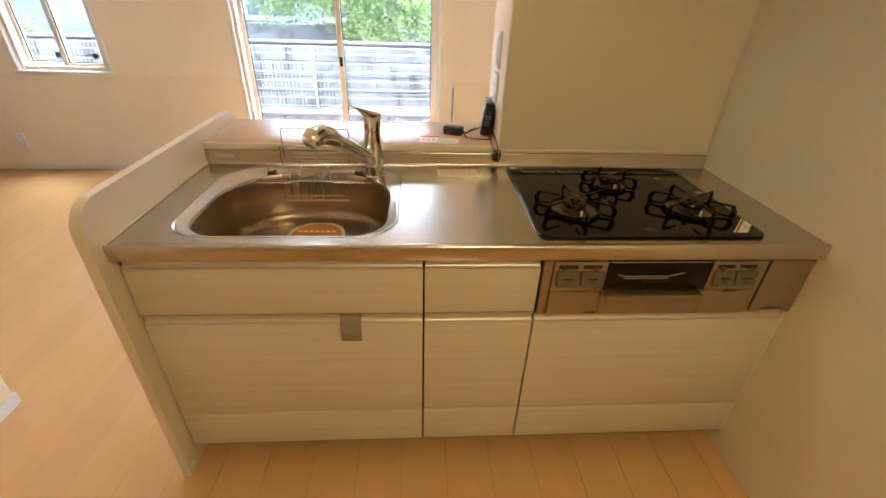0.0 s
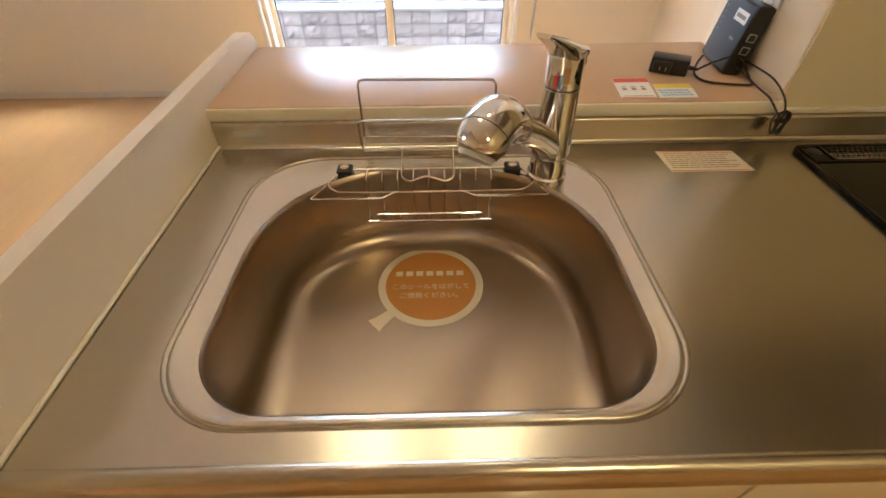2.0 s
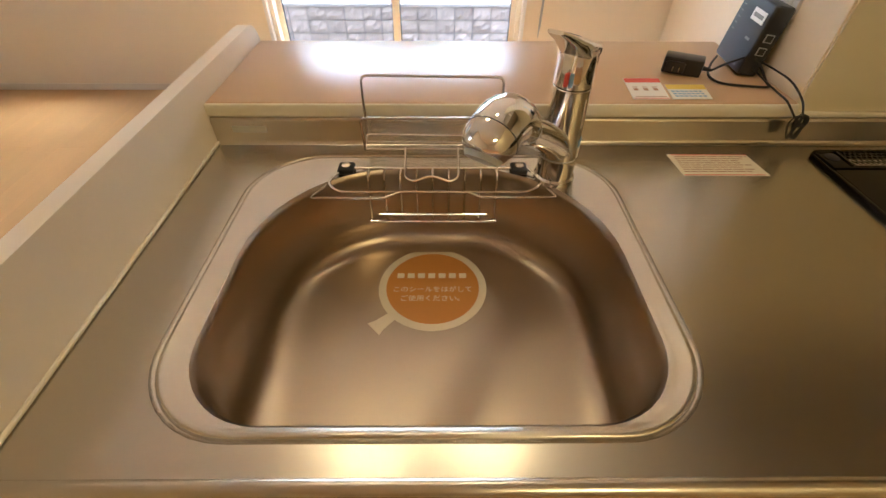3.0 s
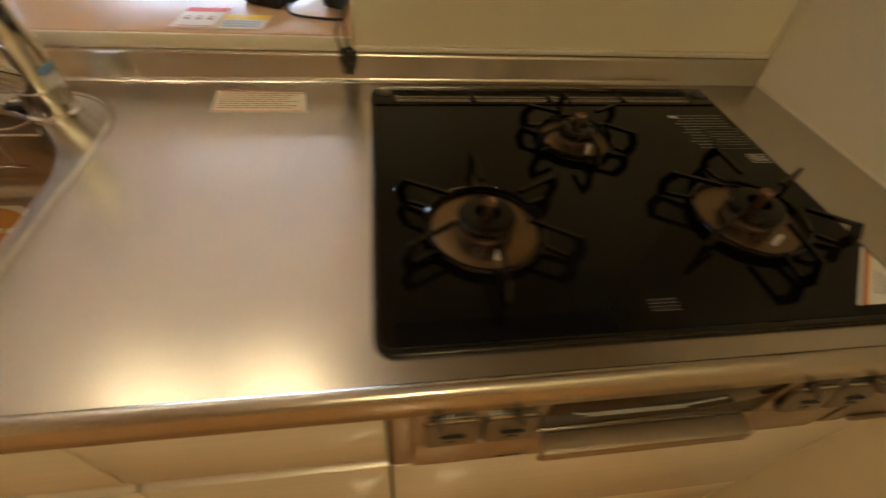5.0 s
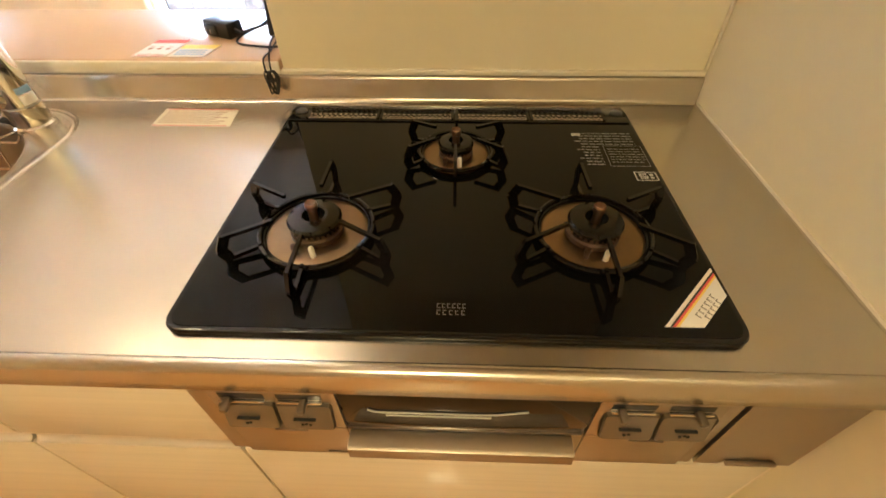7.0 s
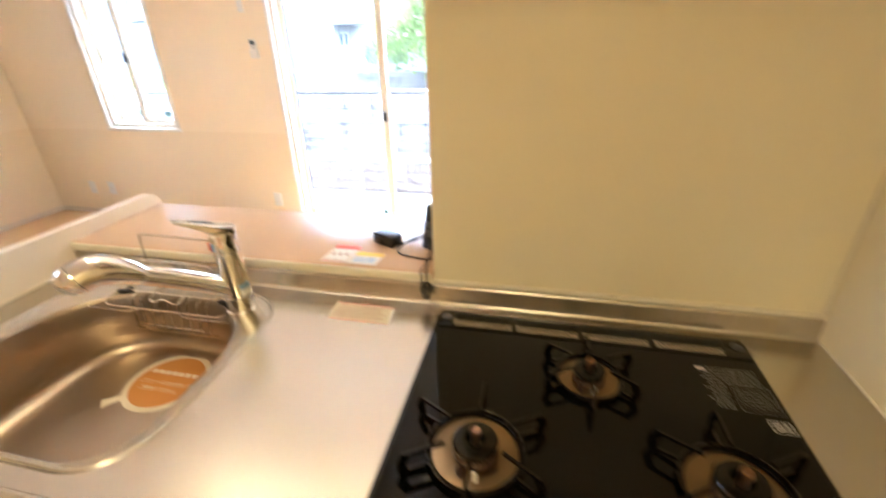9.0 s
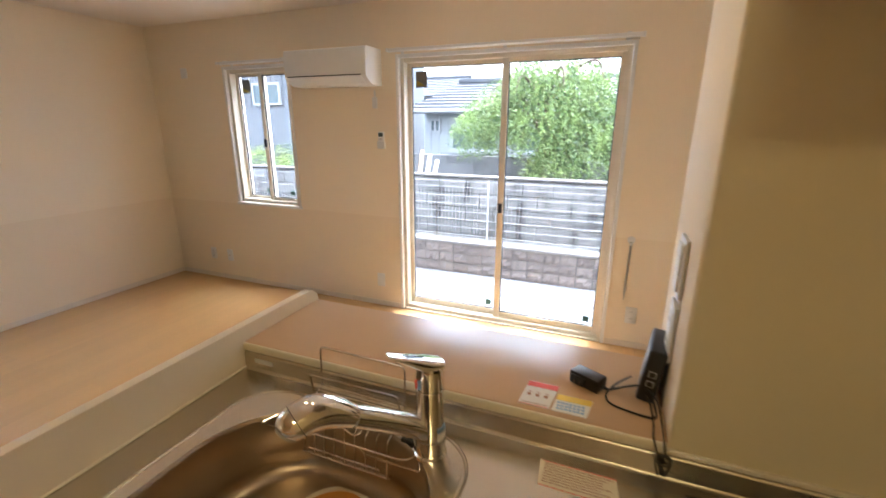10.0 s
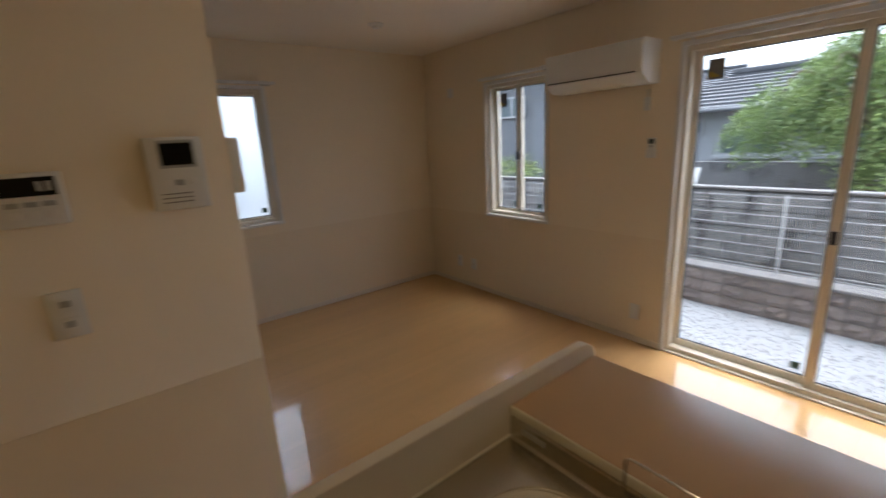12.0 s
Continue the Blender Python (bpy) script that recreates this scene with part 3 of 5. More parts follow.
rings(sk, loops, close_ends=False)
sk.verts.ensure_lookup_table()
n = len(loops[0])
sk.faces.new(sk.verts[-n:])
part("bowl", sk, SINKST, sink, angle=60)

# ring-shaped pull-off seal over the drain
ZF = ZC - 0.190
sx, sy, sr = -0.374, 1.250, 0.098
seal = thing("drain_seal", (sx, sy, ZF), "round orange and cream paper seal over the drain", "sticker")
disc = B()
lathe(disc, [(sr, 0.0004), (sr, 0.0012), (sr * 0.5, 0.0013), (0.001, 0.0013)], sx, sy, ZF, 48)
part("seal_rim", disc, CREAM, seal)
d2 = B()
lathe(d2, [(sr * 0.86, 0.0014), (sr * 0.86, 0.0018), (0.001, 0.0019)], sx, sy, ZF, 48)
part("seal_face", d2, ORANGE, seal)
tab = B()
ta, tb = Vector((sx - 0.068, sy - 0.066, 0)), Vector((sx - 0.098, sy - 0.094, 0))
dv = (tb - ta).normalized()
sv = Vector((-dv.y, dv.x, 0))
outline = [ta - dv * 0.02 + sv * 0.010, ta + sv * 0.009, tb - dv * 0.012 + sv * 0.012, tb + sv * 0.016, tb - sv * 0.016, tb - dv * 0.012 - sv * 0.012, ta - sv * 0.009, ta - dv * 0.02 - sv * 0.010]
rings(tab, [[(p.x, p.y, ZF + 0.0003) for p in outline], [(p.x, p.y, ZF + 0.0011) for p in outline]])
part("seal_tab", tab, CREAM, seal)
bars = B()
for k in range(7):
    bx = sx - 0.066 + k * 0.0192
    box(bars, bx, bx + 0.013, sy + 0.020, sy + 0.032, ZF + 0.0020, ZF + 0.0023)
part("maker_mark", bars, CREAM, seal)
words("lettering", "このシールをはがして", 0.0145, pose(sx, sy - 0.008, ZF + 0.0021), CREAM, seal)
words("lettering", "ご使用ください。", 0.0145, pose(sx, sy - 0.029, ZF + 0.0021), CREAM, seal)

# end panel and ledge
fin_prof = []
fy0, fy1, fz = 0.813, 1.757, 0.966
for c, r, a0, a1 in (((fy0 + 0.075, fz - 0.075), 0.075, 180, 90), ((fy1 - 0.045, fz - 0.045), 0.045, 90, 0)):
    fin_prof += [(c[0] + r * math.cos(radians(a0 + (a1 - a0) * k / 10)), c[1] + r * math.sin(radians(a0 + (a1 - a0) * k / 10))) for k in range(11)]
fin_prof += [(fy1, 0.0), (fy0, 0.0)]
fin = thing("end_panel", (-0.781, 1.28, 0), "cream end panel with rounded top corners beside the sink", "panel")
fb = prism(B(), fin_prof, "x", -0.792, -0.7655)
bmesh.ops.bevel(fb, geom=[e for e in fb.edges if len(e.link_faces) == 2 and e.calc_face_angle() > 1.2 and abs(e.verts[0].co.x - e.verts[1].co.x) < 1e-5],
                offset=0.0025, segments=2, affect="EDGES")
part("board", fb, FIN, fin)
cap = B()
tube(cap, [(-0.7655, 0.835, 0.035), (-0.7615, 0.835, 0.035)], 0.011, 16)
part("screw_cap", cap, PLASTIC, fin, "round white screw cap")
ledge = thing("ledge", (-0.25, 1.59, 0.9), "beige laminate breakfast ledge with a cream nosing", "ledge")
part("ledge_board", box(B(), -0.7645, PART_X - 0.001, 1.436, 1.752, 0.904, 0.925, 0.004, 3), LEDGE, ledge)
nose = [(1.448, 0.899), (1.436, 0.8995), (1.4335, 0.9025), (1.4325, 0.908), (1.4325, 0.919), (1.434, 0.9225), (1.4375, 0.9235), (1.4375, 0.903), (1.448, 0.903)]
part("nosing", prism(B(), nose, "x", -0.7645, PART_X - 0.001), SEALANT, ledge)
strip = structure("backsplash_trim", box(B(), PART_X, CX1, 1.4345, 1.4438, 0.8992, 0.9085, 0.002), SEALANT, "cream sealant line above the steel backsplash", "trim")

# cabinet units
YF = 0.868


def drawer(parent, name, x0, x1, z0, z1, pull=True):
    """A slab front with a continuous aluminium pull let into its upper edge."""
    top_z = z1 - 0.032 if pull else z1
    d = part(name, box(B(), x0, x1, YF, YF + 0.02, z0, top_z, 0.0015), FRONT, parent)
    if pull:
        pr = [(YF + 0.018, top_z + 0.0005), (YF + 0.0005, top_z + 0.0005), (YF + 0.0003, top_z + 0.004), (YF + 0.006, top_z + 0.006), (YF + 0.010, top_z + 0.014),
              (YF + 0.0085, top_z + 0.024), (YF + 0.003, z1 - 0.0045), (YF + 0.003, z1), (YF + 0.018, z1)]
        part("handle", prism(B(), pr, "x", x0 + 0.001, x1 - 0.001), PULL, d, "pale recessed pull rail", angle=50)
    return d


def cabinet(x0, x1, label, rows):
    c = thing("base_cabinet", ((x0 + x1) / 2, 1.15, 0.0), label, "cabinet", "kitchen base cabinets")
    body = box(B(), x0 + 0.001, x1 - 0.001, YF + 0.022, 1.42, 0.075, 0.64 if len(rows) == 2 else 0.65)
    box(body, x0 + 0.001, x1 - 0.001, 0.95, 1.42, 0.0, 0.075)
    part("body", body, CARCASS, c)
    for nm, z0, z1, pull in rows:
        drawer(c, nm, x0 + 0.0018, x1 - 0.0018, z0, z1, pull)
    part("plinth", box(B(), x0 + 0.002, x1 - 0.002, YF + 0.012, YF + 0.03, 0.077, 0.0865, 0.001), PULL, c, "thin grey plinth strip")
    return c


ROWS3 = [("drawer", 0.629, 0.803, True), ("drawer", 0.2355, 0.624, True), ("drawer", 0.089, 0.2310, False)]
cabinet(-0.762, -0.012, "cream wood-grain drawer unit under the sink, closed", ROWS3)
cabinet(-0.011, 0.297, "narrow cream wood-grain drawer unit, closed", ROWS3)
cabinet(0.298, 1.036, "wide cream wood-grain drawer unit under the stove, closed", ROWS3[1:])
part_f = structure("filler_strip", box(B(), 1.0365, XE - 0.0045, YF + 0.004, YF + 0.02, 0.08, 0.803), FIN, "cream filler strip beside the wall", "trim")
lock = thing("drawer_strap", (-0.211, YF - 0.002, 0.53), "taupe plastic strap hooked over the drawer pull", "strap")
st = [(YF + 0.012, 0.621), (YF - 0.004, 0.6235), (YF - 0.0075, 0.619), (YF - 0.0085, 0.60), (YF - 0.012, 0.57), (YF - 0.010, 0.545), (YF - 0.004, 0.533),
      (YF - 0.0005, 0.533), (YF - 0.007, 0.55), (YF - 0.0085, 0.57), (YF - 0.005, 0.60), (YF - 0.004, 0.617), (YF + 0.012, 0.618)]
part("band", prism(B(), st, "x", -0.2385, -0.1835), TAUPE, lock, angle=60)

# ---- stove ----
HX0, HX1, HY0, HY1, ZG = 0.288, 0.898, 0.888, 1.398, 0.857
hob = thing("gas_hob", ((HX0 + HX1) / 2, (HY0 + HY1) / 2, ZC), "black glass three-burner built-in gas hob", "hob")
plate = B()
lo = [[(*p, z) for p in rrect(HX0 + d, HX1 - d, HY0 + d, HY1 - d, [max(0.004, 0.022 - d)] * 4, 6, 2)]
      for d, z in ((0.004, ZC + 0.0003), (0.0005, ZC + 0.002), (0.0, ZC + 0.005), (0.002, ZG + 0.0012), (0.005, ZG + 0.0016), (0.007, ZG + 0.0006))]
rings(plate, lo)
part("surround", plate, ENAMEL, hob, angle=50)
gp = B()
rings(gp, [[(*p, z) for p in rrect(HX0 + 0.007, HX1 - 0.007, HY0 + 0.007, 1.331, (0.016, 0.016, 0.003, 0.003), 6, 2)] for z in (ZG + 0.0007, ZG + 0.0014)])
part("glass_top", gp, HOBGLASS, hob, "glossy black ceramic glass")
ZT = ZG + 0.0014
vent = part("vent_strip", box(B(), HX0 + 0.006, HX1 - 0.006, 1.334, 1.391, ZG + 0.0007, ZG + 0.0040, 0.0015), ENAMEL, hob)
for k in range(4):
    v0 = HX0 + 0.040 + k * 0.1325
    part("vent_pan", box(B(), v0, v0 + 0.122, 1.341, 1.361, ZG + 0.0041, ZG + 0.0044), VENTPAN, vent)
    hx = B()
    r = 0.0052
    for j in range(5):
        for i in range(13):
            px, py = v0 + 0.006 + (i + 0.5 * (j % 2)) * 0.0092, 1.3455 + j * 0.0082
            outer = [(px + r * 1.04 * math.cos(radians(30 + 60 * q)), py + r * 1.04 * math.sin(radians(30 + 60 * q))) for q in range(6)]
            inner = [(px + r * 0.78 * math.cos(radians(30 + 60 * q)), py + r * 0.78 * math.sin(radians(30 + 60 * q))) for q in range(6)]
            ov = [hx.verts.new((*p, ZG + 0.0062)) for p in outer]
            iv = [hx.verts.new((*p, ZG + 0.0062)) for p in inner]
            dv_ = [hx.verts.new((*p, ZG + 0.0046)) for p in inner]
            for q in range(6):
                hx.faces.new((ov[q], ov[(q + 1) % 6], iv[(q + 1) % 6], iv[q]))
                hx.faces.new((iv[q], iv[(q + 1) % 6], dv_[(q + 1) % 6], dv_[q]))
    box(hx, v0 - 0.003, v0 + 0.001, 1.339, 1.386, ZG + 0.0041, ZG + 0.0066)
    box(hx, v0 + 0.122, v0 + 0.1265, 1.339, 1.386, ZG + 0.0041, ZG + 0.0066)
    part("vent_grille", hx, ENAMEL, vent)
for x in (HX0 + 0.022, HX1 - 0.022):
    part("vent_knob", lathe(B(), [(0.011, 0.0041), (0.011, 0.0055), (0.008, 0.0062), (0.002, 0.0062)], x, 1.366, ZG, 18), BLACKP, vent)


def bar2(bm, m, p, q, h, w):
    """A flat bar between two (out, up) places in the upright plane of m, h high and w wide."""
    d = Vector((q[0] - p[0], q[1] - p[1]))
    nrm = Vector((-d.y, d.x)).normalized() * h / 2
    c = [(p[0] + nrm.x, p[1] + nrm.y), (q[0] + nrm.x, q[1] + nrm.y), (q[0] - nrm.x, q[1] - nrm.y), (p[0] - nrm.x, p[1] - nrm.y)]
    rings(bm, [[m @ Vector((a, s * w / 2, b)) for a, b in c] for s in (-1, 1)])


def burner(x, y, big, label):
    s = 1.0 if big else 0.80
    b = part("burner", lathe(B(), [(0.064 * s, 0.0002), (0.064 * s, 0.003), (0.058 * s, 0.0045), (0.030 * s, 0.002), (0.028 * s, 0.0045)], x, y, ZT, 40),
             DRIP, hob, label)
    part("drip_ring", tube(B(), [(x + 0.066 * s * math.cos(2 * math.pi * k / 40), y + 0.066 * s * math.sin(2 * math.pi * k / 40), ZT + 0.005) for k in range(40)],
                           0.0026, 8, True), ENAMEL, b)
    h = 0.0 if big else -0.003
    part("burner_head", lathe(B(), [(0.033 * s, 0.003), (0.033 * s, 0.010 + h), (0.0305 * s, 0.012 + h), (0.0305 * s, 0.017 + h)], x, y, ZT, 32), BRASS, b)
    teeth = B()
    for k in range(30):
        a = 2 * math.pi * k / 30
        box(teeth, -0.0012, 0.0012, 0.0290 * s, 0.0325 * s, 0.016 + h, 0.0215 + h)
        bmesh.ops.transform(teeth, matrix=Matrix.Translation((x, y, ZT)) @ Matrix.Rotation(a, 4, "Z"), verts=teeth.verts[-8:])
    part("flame_ports", teeth, CASTIRON, b)
    part("burner_cap", lathe(B(), [(0.029 * s, 0.0175 + h), (0.0330 * s, 0.020 + h), (0.0338 * s, 0.0245 + h), (0.0315 * s, 0.0285 + h), (0.019 * s, 0.0305 + h), (0.0140 * s, 0.0300 + h),
                                   (0.0130 * s, 0.021 + h)], x, y, ZT, 36), CASTIRON, b)
    part("heat_sensor", lathe(B(), [(0.0056, 0.018), (0.0056, 0.038 + h), (0.0074, 0.0395 + h), (0.0078, 0.0460 + h), (0.0064, 0.0485 + h), (0.0042, 0.0470 + h), (0.001, 0.0465 + h)], x, y, ZT, 18),
         COPPER, b, "copper heat sensor cap")
    part("igniter", lathe(B(), [(0.0034, 0.003), (0.0034, 0.017), (0.0024, 0.019), (0.001, 0.0195)], x + 0.006, y - 0.047 * s, ZT, 12), CERAMIC, b)
    part("thermocouple", lathe(B(), [(0.0032, 0.003), (0.0032, 0.012), (0.0045, 0.013), (0.0035, 0.018), (0.001, 0.019)], x - 0.016, y - 0.043 * s, ZT, 12), BRASS, b)
    g = thing("pan_support", (x, y, ZT), "black enamelled six-armed pan support ring" if big else "small black enamelled six-armed pan support ring", "pan support", "pan supports")
    rg = [(x + 0.0705 * s * math.cos(2 * math.pi * k / 40), y + 0.0705 * s * math.sin(2 * math.pi * k / 40), ZT + 0.0085) for k in range(40)]
    part("ring", tube(B(), rg, 0.0030, 8, True), ENAMEL, g)
    for k in range(6):
        a = radians(90 + 60 * k)
        m = Matrix.Translation((x, y, ZT)) @ Matrix.Rotation(a, 4, "Z")
        arm = B()
        ro, ri = (0.118, 0.047) if big else (0.090, 0.036)
        bar2(arm, m, (0.068 * s, 0.0085), (ro - 0.008, 0.0042), 0.0055, 0.0042)
        bar2(arm, m, (ro - 0.012, 0.0030), (ro - 0.006, 0.0200), 0.0125, 0.0046)
        bar2(arm, m, (ro - 0.006, 0.0180), (ro - 0.016, 0.0375), 0.0115, 0.0046)
        bar2(arm, m, (ro - 0.011, 0.0365), (ri, 0.0385), 0.0050, 0.0042)
        bar2(arm, m, (0.070 * s, 0.0130), (0.070 * s, 0.0060), 0.0045, 0.0040)
        part("arm", arm, ENAMEL, g)


burner(0.420, 1.042, True, "round gas burner with a black cap in a steel drip plate")
burner(0.766, 1.045, True, "round gas burner with a black cap in a steel drip plate")
burner(0.593, 1.228, False, "small rear gas burner with a black cap in a steel drip plate")

ZI = ZT + 0.0003
note = part("printed_notice", box(B(), 0.785, 0.800, 1.292, 1.3, ZT + 0.0001, ZI), PALEINK, hob, "faint grey printed safety notice")
nb = B()
rnd = random.Random(4)
for j in range(12):
    yy = 1.300 - j * 0.0085
    x0 = 0.795 if j % 3 else 0.787
    xx = x0
    stop = 0.882 if j < 5 else 0.822
    while xx < stop:
        w = rnd.uniform(0.004, 0.013)
        box(nb, xx, min(xx + w, stop), yy - 0.0016, yy + 0.0010, ZT + 0.0001, ZI)
        xx += w + 0.0022
for j in range(6):
    xx = 0.834
    while xx < 0.884:
        w = rnd.uniform(0.004, 0.012)
        box(nb, xx, min(xx + w, 0.886), 1.250 - j * 0.0075, 1.2518 - j * 0.0075, ZT + 0.0001, ZI)
        xx += w + 0.0022
for q in ((0.829, 0.889, 1.2600, 1.2608), (0.829, 0.889, 1.2020, 1.2028), (0.829, 0.8298, 1.2020, 1.2608), (0.8882, 0.889, 1.2020, 1.2608)):
    box(nb, q[0], q[1], q[2], q[3], ZT + 0.0001, ZI)
part("notice_print", nb, GREYINK, hob, "fine grey lines of print")
mk = B()
for q in ((0.858, 0.890, 1.1860, 1.1875), (0.858, 0.890, 1.1655, 1.1670), (0.858, 0.8595, 1.1655, 1.1875), (0.8885, 0.890, 1.1655, 1.1875), (0.864, 0.876, 1.1705, 1.1730),
          (0.864, 0.876, 1.1755, 1.1775), (0.864, 0.876, 1.1805, 1.1830), (0.864, 0.8665, 1.1765, 1.1825), (0.8735, 0.876, 1.1710, 1.1765), (0.879, 0.8845, 1.1705, 1.1745), (0.879, 0.8845, 1.1775, 1.1825)):
    box(mk, *q, ZT + 0.0001, ZI)
part("approval_mark", mk, PALEINK, hob, "small boxed approval mark")
mm = B()
for j, (yy, n) in enumerate(((0.9255, 6), (0.9165, 5))):
    for k in range(n):
        x0 = 0.577 + k * (0.0055 if j == 0 else 0.0066)
        box(mm, x0, x0 + 0.0038, yy - 0.0005, yy + 0.0004, ZT + 0.0001, ZI)
        box(mm, x0, x0 + 0.0008, yy - 0.0005, yy + 0.0055, ZT + 0.0001, ZI)
        box(mm, x0, x0 + 0.0038, yy + 0.0048, yy + 0.0056, ZT + 0.0001, ZI)
part("maker_mark", mm, GREYINK, hob, "faint grey maker's mark")
tri = thing("corner_sticker", (0.86, 0.945, ZT), "white striped triangular sticker on the hob's front corner", "sticker")
A_, B_ = Vector((0.812, 0.907)), Vector((0.8915, 0.992))
C_, D_ = Vector((0.852, 0.907)), Vector((0.8925, 0.950))


def slab(bm, pts, z0, z1):
    rings(bm, [[(p[0], p[1], z0) for p in pts], [(p[0], p[1], z1) for p in pts]])
    return bm


across = (C_ - A_ + D_ - B_) / 2
part("white_label", slab(B(), [A_, C_, D_, B_], ZT + 0.0002, ZT + 0.0006), PAPER, tri)
for nm, material, f0, f1 in (("stripe", DARKINK, 0.13, 0.20), ("stripe", REDP, 0.20, 0.28), ("stripe", YELP, 0.28, 0.36)):
    pts = [A_ + (C_ - A_) * f0, A_ + (C_ - A_) * f1, B_ + (D_ - B_) * f1 * 0.98, B_ + (D_ - B_) * f0 * 0.98]
    part(nm, slab(B(), pts, ZT + 0.0007, ZT + 0.0009), material, tri)
lt = B()
ax = (B_ - A_).normalized()
for j in range(2):
    for k in range(6 - j):
        p = A_ + (C_ - A_) * (0.50 + 0.22 * j) + ax * (0.022 + k * 0.0072) + Vector((0.001, -0.002 * j))
        e = Vector((ax.y, -ax.x)) * 0.0065
        slab(lt, [p, p + ax * 0.0014, p + ax * 0.0014 - e * -1, p + e], ZT + 0.0007, ZT + 0.0009)
        slab(lt, [p, p + ax * 0.0048, p + ax * 0.0048 + e * 0.18, p + e * 0.18], ZT + 0.0007, ZT + 0.0009)
part("maker_mark", lt, GREYINK, tri)

# range hood over the stove
HB = 1.665
hood = thing("range_hood", (0.70, 1.15, HB), "grey-brown painted range hood mounted above the stove", "range hood")
hp_ = [(0.93, HB + 0.010), (0.942, HB), (PART_Y0 - 0.0052, HB), (PART_Y0 - 0.0052, HB + 0.24), (1.08, HB + 0.24), (0.932, HB + 0.055)]
part("canopy", prism(B(), hp_, "x", 0.318, XE - 0.006), HOODP, hood)
part("duct_cover", box(B(), 0.42, 0.95, 1.10, PART_Y0 - 0.006, HB + 0.2402, CEIL - 0.002, 0.003), HOODP, hood)
flt = part("filter_frame", box(B(), 0.40, 0.97, 0.98, 1.40, HB - 0.006, HB - 0.0003, 0.002), HOODP, hood)
for k in range(12):
    part("filter_slat", box(B(), 0.42, 0.95, 1.000 + k * 0.032, 1.020 + k * 0.032, HB - 0.0085, HB - 0.0062, 0.0008), HOODP, flt)

# grill and controls below the hob
YG = YF - 0.012
grill = thing("grill_unit", (0.605, YG, 0.628), "hairline steel fish grill front with a dark window", "grill")
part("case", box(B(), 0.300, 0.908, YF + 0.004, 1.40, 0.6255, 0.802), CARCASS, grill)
part("side_strip", box(B(), 0.3005, 0.3245, YG + 0.004, YF + 0.004, 0.6265, 0.800, 0.001), PANELST, grill)
part("side_strip", box(B(), 0.8900, 0.9075, YG + 0.004, YF + 0.004, 0.6265, 0.800, 0.001), PANELST, grill)


def controls(x0, x1, knobs):
    c = part("control_panel", box(B(), x0, x1, YG, YF + 0.0038, 0.7075, 0.800, 0.0015), PANELST, grill)
    w = (x1 - x0 - 0.022) / 2
    for k in range(2):
        a = x0 + 0.009 + k * (w + 0.004)
        part("slot", box(B(), a + 0.004, a + w - 0.006, YG - 0.0006, YG + 0.0001, 0.7795, 0.7895), BLACKP, c)
        part("lever", box(B(), a + 0.010 + 0.020 * k, a + 0.019 + 0.020 * k, YG - 0.018, YG - 0.0007, 0.7765, 0.7850, 0.003), KNOB, c)
        part("slot_lip", box(B(), a + 0.004, a + w - 0.006, YG - 0.005, YG - 0.0002, 0.7760, 0.7785, 0.001), CHROME, c)
        t = box(B(), a, a + w + 0.002, YG - 0.012, YG - 0.0003, 0.7250, 0.7730, 0.0050)
        for v in t.verts:
            if v.co.z > 0.750 and v.co.y < YG - 0.006:
                v.co.y += 0.007
        kb = part("push_knob", t, KNOB, c, "warm silver push knob")
        part("knob_mark", box(B(), a + w * 0.30, a + w * 0.72, YG - 0.0120, YG - 0.0085, 0.7505, 0.7520), DARKINK, kb)
        for q in range(2 + k):
            part("flame_dot", box(B(), a + w * 0.42 + 0.0045 * q, a + w * 0.42 + 0.0045 * q + 0.0028, YG - 0.0125, YG - 0.0110, 0.7395 + 0.002 * (q % 2), 0.7420 + 0.002 * (q % 2)), DARKINK, kb)
    part("indicator", box(B(), x1 - 0.034, x1 - 0.029, YG - 0.0008, YG + 0.0001, 0.7185, 0.7215), BLACKP, c)
    f = part("flap", box(B(), x0, x1, YG, YF + 0.0038, 0.6270, 0.7060, 0.0015), PANELST, grill)
    fx = (x0 + x1) / 2 + 0.004
    half = [(fx - 0.020, 0.7058)] + [(fx + 0.020 * math.cos(radians(180 + 18 * k)), 0.7050 + 0.008 * math.sin(radians(180 + 18 * k))) for k in range(11)] + [(fx + 0.020, 0.7058)]
    part("thumb_pull", prism(B(), half, "y", YG - 0.004, YG - 0.0002), PANELST, f)
    return f


fl = controls(0.3255, 0.4680, 2)
part("badge", box(B(), 0.432, 0.464, YG - 0.0006, YG + 0.0001, 0.6330, 0.6365), BLACKP, fl, "small dark badge")
controls(0.7530, 0.8890, 3)
wn_ = part("window", box(B(), 0.4690, 0.7520, YG + 0.001, YF + 0.0036, 0.7100, 0.800, 0.001), SMOKED, grill, "dark smoked grill window")
part("window_trim", box(B(), 0.4690, 0.7520, YG - 0.001, YG + 0.0008, 0.7975, 0.8000, 0.0005), CHROME, wn_)
# Pale reflection lines in the glass, modelled as thin grey bars on its face.
part("window_rack", tube(B(), bent([(0.500, YG - 0.0002, 0.760), (0.510, YG - 0.0002, 0.7545), (0.640, YG - 0.0002, 0.7545), (0.680, YG - 0.0002, 0.765)], 0.01), 0.0012, 6), GREYP, wn_)
part("window_rack", tube(B(), [(0.520, YG - 0.0002, 0.7480), (0.640, YG - 0.0002, 0.7480)], 0.0012, 6), GREYP, wn_)
